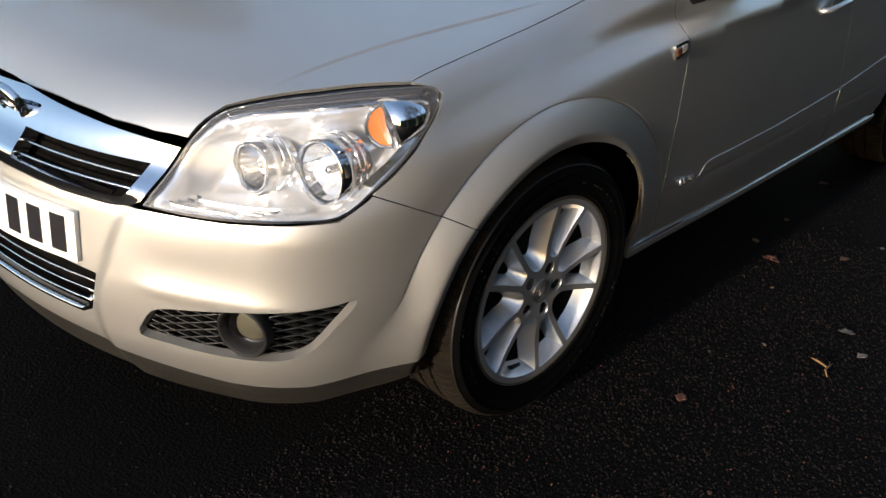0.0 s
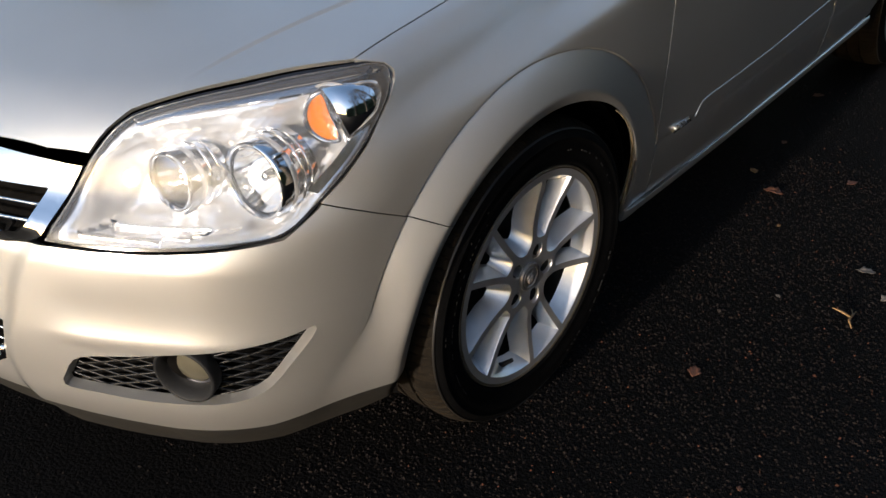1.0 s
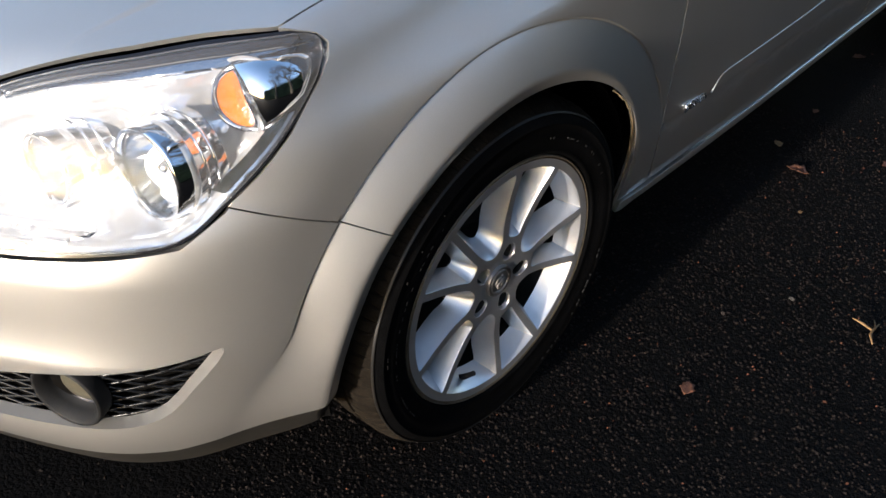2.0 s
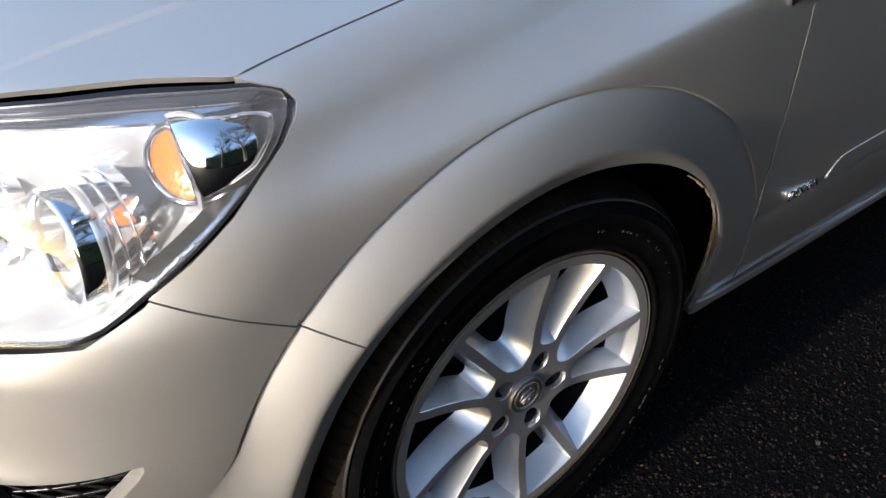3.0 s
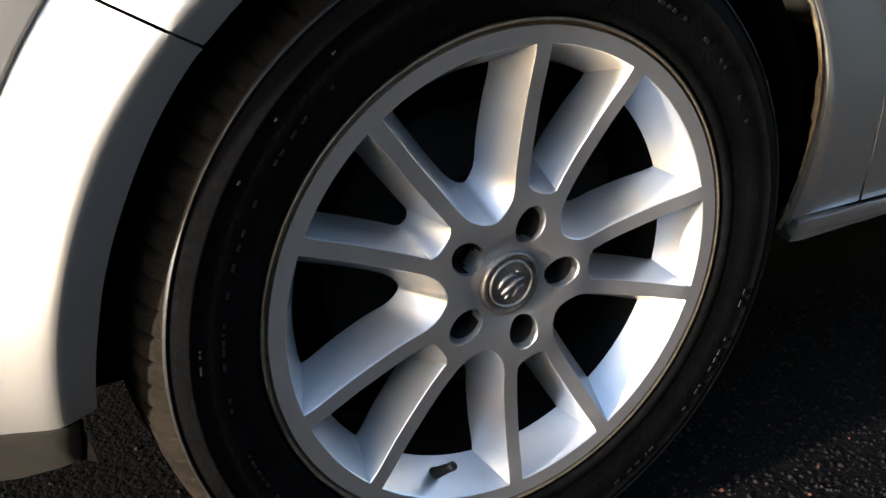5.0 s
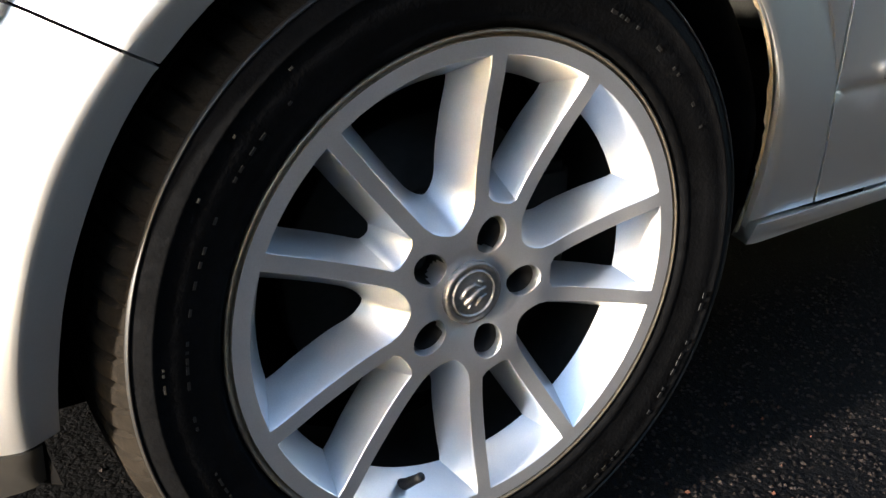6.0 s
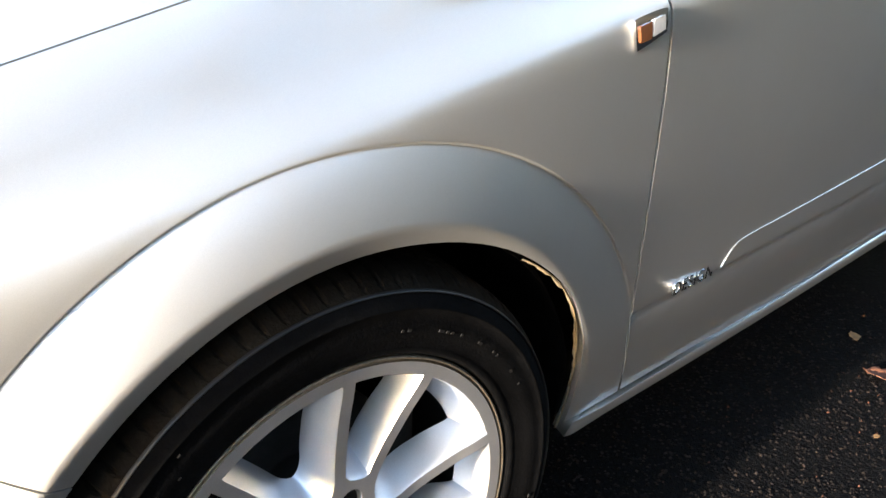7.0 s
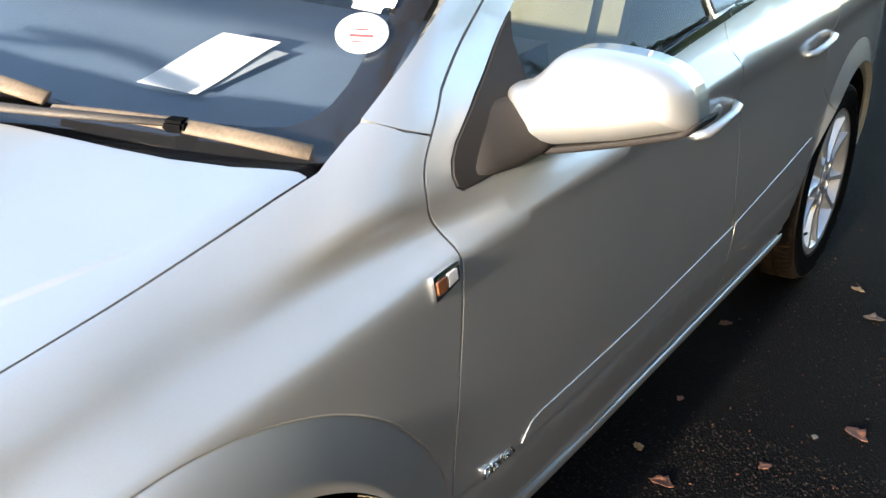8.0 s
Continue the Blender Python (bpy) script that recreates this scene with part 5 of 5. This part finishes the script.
cap = mesh_part("centre_cap", v, f, CAP_METAL, wheel, "round metal centre cap")
v, f = lathe([(0.0200, 0.0095), (0.0207, 0.0066), (0.0218, 0.0064), (0.0226, 0.0095)], 44)
mesh_part("cap_ring", v, f, CAP_METAL, cap)
for path, thick in (([(-0.014, -0.002), (-0.008, 0.006), (0.0, 0.009), (0.006, 0.005)], 0.0028), ([(-0.010, -0.008), (-0.002, -0.002), (0.004, 0.003), (0.012, 0.004)], 0.0034), ([(0.002, -0.012), (0.006, -0.005), (0.013, -0.003)], 0.0026), ([(-0.006, -0.013), (-0.001, -0.008)], 0.0022), ([(0.004, 0.012), (0.010, 0.009)], 0.0022)):
    v, f = tube([(x, 0.0078, z) for x, z in path], [thick * 0.6] + [thick] * (len(path) - 2) + [thick * 0.5], 8, 0.8)
    mesh_part("cap_relief", v, f, CAP_METAL, cap)
for k in range(5):
    c = math.radians(AXIS + 72 * k)
    v, f = lathe([(0.0, 0.0), (0.0075, 0.0), (0.0085, 0.002), (0.0088, 0.014)], 6)
    v = v + np.array((0.0490 * math.cos(c), 0.038, 0.0490 * math.sin(c)))
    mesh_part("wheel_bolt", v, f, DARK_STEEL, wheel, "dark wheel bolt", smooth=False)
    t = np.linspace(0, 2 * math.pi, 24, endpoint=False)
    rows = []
    for depth in (0.14, 0.55, 1.0):  # a dark sleeve added so the bolt hole looks shaded
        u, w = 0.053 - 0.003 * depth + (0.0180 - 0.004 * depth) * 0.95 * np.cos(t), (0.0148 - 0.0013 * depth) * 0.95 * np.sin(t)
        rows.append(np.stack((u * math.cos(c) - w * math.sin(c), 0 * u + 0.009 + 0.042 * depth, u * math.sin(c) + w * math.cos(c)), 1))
    mesh_part("bolt_hole", np.concatenate(rows), [(j * 24 + i, j * 24 + (i + 1) % 24, j * 24 + 24 + (i + 1) % 24, j * 24 + 24 + i) for j in range(2) for i in range(24)], DARK_STEEL, wheel, "sleeve in the bolt hole, dark to read as shade")
c = math.radians(252.0)
d = np.array((math.cos(c), 0, math.sin(c)))
v, f = tube([d * 0.206 + (0, 0.034, 0), d * 0.196 + (0, 0.020, 0), d * 0.184 + (0, 0.008, 0), d * 0.178 + (0, 0.002, 0)], (0.006, 0.0055, 0.0045, 0.0045), 10)
mesh_part("tyre_valve", v, f, BLACK, wheel, "black rubber valve")

COUNT = 540
PROFILE = [(0.2300, 0.012), (0.2325, 0.004), (0.2370, -0.003), (0.2400, -0.0045), (0.2440, -0.0045), (0.2460, -0.0040), (0.2600, -0.0095), (0.2750, -0.0115), (0.2880, -0.0095), (0.2885, -0.0105), (0.2905, -0.0095), (0.2990, -0.0050), (0.3060, 0.0010)]
v, f = lathe(PROFILE, COUNT)
tyre = mesh_part("tyre", v, f, RUBBER, wheel, "black road tyre with dusty worn tread")
TREAD_LINE = [(0.3060, 0.0010), (0.3105, 0.0075), (0.3140, 0.0140), (0.3165, 0.0205), (0.3178, 0.0260), (0.3190, 0.0340), (0.3198, 0.0480), (0.3200, 0.0530), (0.3120, 0.0535), (0.3120, 0.0610), (0.3200, 0.0615), (0.3215, 0.0960), (0.3135, 0.0965), (0.3135, 0.1065), (0.3215, 0.1070), (0.3200, 0.1410), (0.3120, 0.1415), (0.3120, 0.1490), (0.3200, 0.1495), (0.3190, 0.1700), (0.3140, 0.1920), (0.2990, 0.2100), (0.2750, 0.2160), (0.2400, 0.2060)]


def notch(i, prof):
    cut = np.zeros(len(prof))
    if i % 6 in (0,):
        cut[1:8] = (-0.002, -0.004, -0.005, -0.005, -0.005, -0.005, -0.004)
    if i % 24 == 0:
        cut[10:12] = -0.005
        cut[14:16] = -0.005
    return cut


v, f = lathe(TREAD_LINE, COUNT, wobble=notch)
mesh_part("tread", v, f, TREAD, tyre, "dusty grooved tread", smooth=False)
v, f = lathe([(0.3035, -0.0018), (0.3042, -0.0032), (0.3052, -0.0028), (0.3062, 0.0012)], 240)
mesh_part("shoulder_rib", v, f, LETTERING, tyre, "thin glossy rib round the tyre shoulder")
# raised marks on the sidewall, as plain bars
rng = random.Random(3)
bars_v, bars_f, at = [], [], 0
for a0, a1, r, h in ((118, 215, 0.264, 0.0022), (122, 190, 0.282, 0.0014), (20, 75, 0.266, 0.003), (-62, -8, 0.276, 0.004)):
    a = a0
    while a < a1:
        w = rng.uniform(0.4, 1.6)
        if rng.random() < (0.45 if h > 0.002 else 0.15):
            for y in (0.0, -0.0010):
                for rr in (r - h / 2, r + h / 2):
                    for t in (a, a + w):
                        yy = float(np.interp(rr, [p[0] for p in PROFILE], [p[1] for p in PROFILE])) + 0.0002 + y
                        bars_v.append((rr * math.cos(radians(t)), yy, rr * math.sin(radians(t))))
            bars_f += [(at + 4, at + 5, at + 7, at + 6), (at, at + 1, at + 5, at + 4), (at + 2, at + 6, at + 7, at + 3), (at, at + 4, at + 6, at + 2), (at + 1, at + 3, at + 7, at + 5)]
            at += 8
        a += w + rng.uniform(0.3, 1.4)
tagged(mesh_part("sidewall_mark", bars_v, bars_f, LETTERING, tyre, "worn raised sidewall marks", smooth=False), kind="stuff")

wheel.matrix_basis = pose(AXLES[0][0], -0.8405, 0.322, 0.6, 0, -3.6)
copy_thing(wheel, pose(AXLES[0][0], 0.8405, 0.322, 0, 0, 176.4))
copy_thing(wheel, pose(AXLES[1][0], -0.842, 0.322, 0, 25, 0))
copy_thing(wheel, pose(AXLES[1][0], 0.842, 0.322, 0, -40, 180))
# ---- the ground: worn asphalt, its shade put into a near-black colour ----
def asphalt():
    # far below real asphalt: the ground's shade is in the base colour
    m = material("shade_dark_asphalt", (0.0030, 0.0028, 0.0030), rough=0.95, grain=0.5, size=110, mottle=0.3, mottle_size=1.3)
    nt = m.node_tree
    b = nt.nodes["Principled BSDF"]
    b.inputs["Specular IOR Level"].default_value = 0.06
    where = nt.nodes.new("ShaderNodeTexCoord")
    cells = nt.nodes.new("ShaderNodeTexVoronoi")
    cells.inputs["Scale"].default_value = 130
    fine = nt.nodes.new("ShaderNodeTexNoise")
    fine.inputs["Scale"].default_value, fine.inputs["Detail"].default_value = 320, 3
    for n in (cells, fine):
        nt.links.new(where.outputs["Object"], n.inputs["Vector"])
    add = nt.nodes.new("ShaderNodeMath")
    add.operation = "SUBTRACT"
    nt.links.new(fine.outputs["Fac"], add.inputs[0])
    nt.links.new(cells.outputs["Distance"], add.inputs[1])
    relief = nt.nodes.new("ShaderNodeBump")
    relief.inputs["Strength"].default_value, relief.inputs["Distance"].default_value = 0.5, 0.005
    nt.links.new(add.outputs[0], relief.inputs["Height"])
    nt.links.new(relief.outputs[0], b.inputs["Normal"])
    return m


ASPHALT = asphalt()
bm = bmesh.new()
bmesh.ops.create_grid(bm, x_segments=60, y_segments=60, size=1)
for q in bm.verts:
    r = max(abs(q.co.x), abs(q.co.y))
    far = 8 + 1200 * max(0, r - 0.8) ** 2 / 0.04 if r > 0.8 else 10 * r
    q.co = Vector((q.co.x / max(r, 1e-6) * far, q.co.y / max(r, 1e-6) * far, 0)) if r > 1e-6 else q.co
ground = tagged(part("ground", bm, ASPHALT, None), "worn asphalt scattered with leaves, coloured near-black for its shade", "ground", kind="structure")

# loose grit proud of the asphalt
rng = np.random.default_rng(7)
shapes, faces, at = [], [], 0
octa = np.array(((1, 0, 0), (0, 1, 0), (-1, 0, 0), (0, -1, 0), (0, 0, 1)), float)
tri = ((0, 1, 4), (1, 2, 4), (2, 3, 4), (3, 0, 4))
for i in range(46000):
    x, y = (rng.uniform(-1.1, 1.6), rng.uniform(-2.1, -0.55)) if i < 34000 else (rng.uniform(-1.2, 3.6), rng.uniform(-2.6, 0.2))
    s = rng.uniform(0.0018, 0.0052)
    t = rng.uniform(0, 6.3)
    c, q = math.cos(t), math.sin(t)
    shapes.append((octa * rng.uniform(0.6, 1.2, (5, 3))) @ np.array(((c, q, 0), (-q, c, 0), (0, 0, 0.7))) * s + (x, y, -0.0003))
    faces += [tuple(k + at for k in u) for u in tri]
    at += 5
# stone colour lowered for shade, like the asphalt's
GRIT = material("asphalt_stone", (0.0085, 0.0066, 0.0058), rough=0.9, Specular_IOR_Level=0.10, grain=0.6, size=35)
nt = GRIT.node_tree  # each stone has a shade of its own
island, span, shade = nt.nodes.new("ShaderNodeNewGeometry"), nt.nodes.new("ShaderNodeMapRange"), nt.nodes.new("ShaderNodeVectorMath")
span.inputs["To Min"].default_value, span.inputs["To Max"].default_value = 0.2, 1.8
shade.operation = "SCALE"
base = nt.nodes["Principled BSDF"].inputs["Base Color"]
nt.links.new(island.outputs["Random Per Island"], span.inputs["Value"])
nt.links.new(base.links[0].from_socket, shade.inputs[0])
nt.links.new(span.outputs[0], shade.inputs["Scale"])
nt.links.new(shade.outputs[0], base)
tagged(mesh_part("grit", np.concatenate(shapes), faces, GRIT, None, "", smooth=False), "small stones of the asphalt, darkened with the ground", "gravel", kind="stuff")

# ---- fallen leaves and twigs ----
LEAF_COLOURS = [material("leaf_" + n, c, rough=0.7, grain=0.2, size=150, bump=0.4, bump_size=220, mottle=0.25, mottle_size=40, per_piece=0.2) for n, c in (("russet", (0.13, 0.05, 0.024)), ("ochre", (0.21, 0.12, 0.045)), ("dun", (0.09, 0.06, 0.038)), ("pale", (0.16, 0.13, 0.10)))]


def leaf(x, y, size, turn, mat, label, seed):
    rr = random.Random(seed)
    n, rows = 9, []
    curl, bend = rr.uniform(0.3, 1.0), rr.uniform(-0.5, 0.5)
    for i in range(n):
        t = i / (n - 1)
        w = 0.5 * math.sin(math.pi * min(1, t * 1.06)) ** 0.8 * (1 + 0.25 * math.sin(t * 17 + seed))
        for k in (-1, -0.5, 0, 0.5, 1):
            px, py = (t - 0.5), k * w * 0.62 + bend * (t - 0.5) ** 2 * 0.4
            pz = curl * 0.22 * (k * w) ** 2 * 2.2 + 0.10 * curl * (t - 0.4) ** 2 + 0.02 * math.sin(9 * t + 4 * k)
            rows.append((px * size, py * size, pz * size))
    v = np.array(rows)
    v[:, 2] -= v[:, 2].min() - 0.0015
    f = [(i * 5 + k, i * 5 + k + 1, (i + 1) * 5 + k + 1, (i + 1) * 5 + k) for i in range(n - 1) for k in range(4)]
    ob = mesh_part("leaf", v, f, mat, None)
    ob.modifiers.new("thickness", "SOLIDIFY").thickness = 0.0006
    ob.matrix_basis = pose(x, y, 0, 0, 0, turn)
    return tagged(ob, label, "leaf", "fallen leaves")


SPOTS = ((1.65, -0.79, 0.035, 0), (1.39, -0.79, 0.045, 1), (1.29, -0.89, 0.075, 0), (2.12, -0.74, 0.06, 0), (1.68, -1.12, 0.03, 3), (1.75, -1.20, 0.09, 0), (2.42, -1.09, 0.08, 2), (1.49, -1.06, 0.05, 0), (0.34, -1.075, 0.055, 0), (0.75, -1.11, 0.022, 3), (1.00, -1.25, 0.06, 3), (0.90, -1.33, 0.05, 3), (0.05, -1.30, 0.02, 0), (2.6, -1.0, 0.06, 1), (2.2, -1.35, 0.05, 2), (1.1, -0.98, 0.02, 1), (0.6, -1.02, 0.018, 2))
for k, (x, y, s, c) in enumerate(SPOTS):
    leaf(x, y, s * 0.8, 47 * k % 360, LEAF_COLOURS[c], ("curled russet leaf", "dry ochre leaf", "dull brown leaf", "pale dry leaf scrap")[c] + " on the asphalt", k)
v, f = tube([(-0.035, 0, 0.004), (-0.012, 0.006, 0.010), (0.010, 0.0, 0.008), (0.030, -0.012, 0.012)], (0.0016, 0.003, 0.003, 0.0014), 6)
v2, f2 = tube([(0.006, 0.0, 0.008), (0.016, 0.022, 0.014), (0.018, 0.045, 0.020)], (0.0026, 0.003, 0.0012), 6)
v3, f3 = tube([(0.008, 0.0, 0.008), (0.024, -0.006, 0.006), (0.052, -0.004, 0.003)], (0.0022, 0.0022, 0.0010), 6)
twig = mesh_part("twig", np.concatenate((v, v2, v3)), f + [tuple(i + len(v) for i in q) for q in f2] + [tuple(i + len(v) + len(v2) for i in q) for q in f3], LEAF_COLOURS[1], None)
twig.matrix_basis = pose(0.75, -1.29, 0, 0, 0, 20)
tagged(twig, "small forked pale twig on the asphalt", "twig")
rng = np.random.default_rng(11)
v, f, at = [], [], 0
for i in range(2600):
    x, y = rng.uniform(-0.8, 3.2), rng.uniform(-2.2, -0.75)
    s, t = rng.uniform(0.001, 0.0028) if i > 200 else rng.uniform(0.002, 0.006), rng.uniform(0, 6.3)
    c, q = math.cos(t) * s, math.sin(t) * s
    v += [(x + c, y + q, 0.004), (x - q * 0.5, y + c * 0.5, 0.006), (x - c, y - q, 0.003), (x + q * 0.5, y - c * 0.5, 0.002)]
    f.append((at, at + 1, at + 2, at + 3))
    at += 4
tagged(mesh_part("leaf_crumbs", v, f, material("leaf_crumb", (0.045, 0.020, 0.013), rough=0.9, Specular_IOR_Level=0.1, grain=0.6, size=9), None, smooth=False), "crumbs of dry leaves on the asphalt", "debris", kind="stuff")

# ---- what the paint mirrors: bare trees, and a dark hedge added out of view ----
BARK = material("grey_bark", (0.085, 0.07, 0.055), rough=0.9, grain=0.4, size=30, bump=0.8, bump_size=40, mottle=0.3, mottle_size=3)
HEDGE = material("evergreen_leaf", (0.035, 0.055, 0.022), rough=0.6, grain=0.3, size=8, mottle=0.4, mottle_size=0.8)


def bare_tree(seed, height):
    """A leafless tree: a trunk, and limbs that fork down to twigs."""
    rr = random.Random(seed)
    trunk = tube([(0, 0, -0.1), (0.05, 0.02, height * 0.15), (0.0, 0.06, height * 0.32), (0.1, 0.0, height * 0.5)], (0.22, 0.18, 0.14, 0.09), 9)
    ob = tagged(new("tree"), "tall leafless tree with grey bark", "tree", "bare trees")
    mesh_part("trunk", *trunk, BARK, ob)
    vs, fs, at = [], [], 0

    def grow(p, d, length, radius, level):
        nonlocal at
        q = [p]
        for i in range(3):
            d = (d + Vector((rr.uniform(-1, 1), rr.uniform(-1, 1), rr.uniform(-0.3, 0.8))) * 0.22).normalized()
            q.append(q[-1] + d * length / 3)
        v, f = tube(q, [radius, radius * 0.85, radius * 0.7, radius * 0.5], 4 if level > 1 else 6)
        vs.append(v)
        fs.extend(tuple(i + at for i in u) for u in f)
        at += len(v)
        if level < 4:
            for i in range(4 if level < 3 else 5):
                k = rr.choice((1, 2, 2, 3, 3))
                side = Vector((rr.uniform(-1, 1), rr.uniform(-1, 1), rr.uniform(-0.2, 0.9))).normalized()
                grow(q[k], (d * 0.7 + side).normalized(), length * rr.uniform(0.55, 0.75), radius * 0.5, level + 1)

    for i in range(7):
        z = height * (0.26 + 0.035 * i)
        t = 2.4 * i
        grow(Vector((0.05, 0.02, z)), Vector((math.cos(t), math.sin(t), 0.9)).normalized(), height * 0.26, 0.075, 1)
    mesh_part("crown", np.concatenate(vs), fs, BARK, ob, "bare twigs")
    return ob


trees = [bare_tree(s, h) for s, h in ((2, 8.5), (5, 7.0), (9, 9.5))]
PLACES = ((3.0, -9.5, 0), (6.5, -8.5, 1), (-0.5, -10.5, 2), (9.5, -11, 0), (-4.0, -12.0, 1), (13, -9, 2), (5.0, 10.0, 2), (1.0, 12.0, 0), (9.0, 9.0, 1), (16.0, 3.0, 2))
for k, (x, y, n) in enumerate(PLACES):
    if k < 3:
        trees[n].matrix_basis = pose(x, y, 0, 0, 0, 70 * k)
    else:
        copy_thing(trees[n], pose(x, y, 0, 0, 0, 70 * k))
for x, y, n, turn in ((1.2, -5.0, 0, 25), (5.0, -5.2, 2, 140), (-2.6, -5.6, 1, 250)):
    copy_thing(trees[n], pose(x, y, 0, 0, 0, turn) @ Matrix.Scale(1.5, 4))


def evergreen_tree(x, y, height, spread, seed):
    """A dense evergreen: a tapered trunk with limbs, and clumps of many small leaves with gaps between them."""
    rg = np.random.default_rng(seed)
    ob = tagged(new("tree"), "tall dark evergreen tree beyond the car", "tree")
    mesh_part("trunk", *tube([(0, 0, -0.1), (0.08, 0.05, height * 0.3), (0.0, 0.1, height * 0.6), (0.05, 0.0, height * 0.95)], (0.20, 0.15, 0.10, 0.02), 9), BARK, ob)
    clumps, limbs, faces, at = [], [], [], 0
    for k in range(46):
        z = height * (0.22 + 0.76 * k / 45)
        reach = spread * (1.05 - k / 48) ** 0.7 * rg.uniform(0.45, 1.0)
        a = 2.4 * k + rg.uniform(-0.4, 0.4)
        tip = np.array((reach * math.cos(a), reach * math.sin(a), z + rg.uniform(-0.2, 0.3)))
        v, f = tube([(0.04, 0.04, z - 0.3), tuple(tip * (0.6, 0.6, 1) - (0, 0, 0.08)), tuple(tip)], (0.045, 0.03, 0.01), 5)
        limbs.append(v)
        faces += [tuple(i + at for i in q) for q in f]
        at += len(v)
        p = tip * (0.82, 0.82, 1) + rg.normal(0, 1, (330, 3)) * (0.34, 0.34, 0.20)
        e, g = rg.normal(0, 0.07, (330, 3)), rg.normal(0, 0.07, (330, 3))
        clumps.append(np.stack((p, p + e, p + e + g, p + g), 1).reshape(-1, 3))
    leaves = np.concatenate(clumps)
    mesh_part("limbs", np.concatenate(limbs), faces, BARK, ob)
    mesh_part("crown", leaves, np.arange(len(leaves)).reshape(-1, 4), HEDGE, ob, "dark evergreen foliage", smooth=False)
    ob.matrix_basis = pose(x, y, 0)
    return ob


evergreen_tree(4.2, 9.5, 9.0, 2.4, 21)


def hedge(x0, x1, y, height, deep_by, seed, label):
    """An evergreen hedge: a dark core under a skin of many small leaves."""
    rg = np.random.default_rng(seed)
    n = int((x1 - x0) * height * 200)
    u, w = rg.uniform(x0, x1, n), rg.uniform(0, 1, n)
    lump = 0.25 * np.sin(u * 1.7 + seed) + 0.18 * np.sin(u * 4.1)
    z = w * (height + lump)
    d = deep_by * np.sqrt(np.clip(1 - (w - 0.35) ** 2, 0.05, 1)) + rg.normal(0, 0.10, n)
    side_of = rg.choice((-1, 1), n)
    p = np.stack((u, y + d * side_of * rg.uniform(0.2, 1, n) ** 0.3, z), 1)
    a, b = rg.normal(0, 0.09, (n, 3)), rg.normal(0, 0.09, (n, 3))
    v = np.stack((p, p + a, p + a + b, p + b), 1).reshape(-1, 3)
    ob = tagged(new("hedge"), label, "hedge")
    mesh_part("leaves", v, np.arange(4 * n).reshape(-1, 4), HEDGE, ob, smooth=False)
    part("stems", box((x1 - x0, deep_by * 1.2, height * 0.9), ((x0 + x1) / 2, y, height * 0.45), 0.2), HEDGE, ob)
    return ob


# unseen hedges, added; their height sets the tone that flanks and windows mirror
hedge(-9, 22, -7.0, 4.2, 0.8, 3, "dense dark evergreen hedge out of view, added for the paint to mirror")
hedge(-3, 18, 7.0, 2.2, 0.6, 8, "dense dark evergreen hedge out of view, added for the paint to mirror")
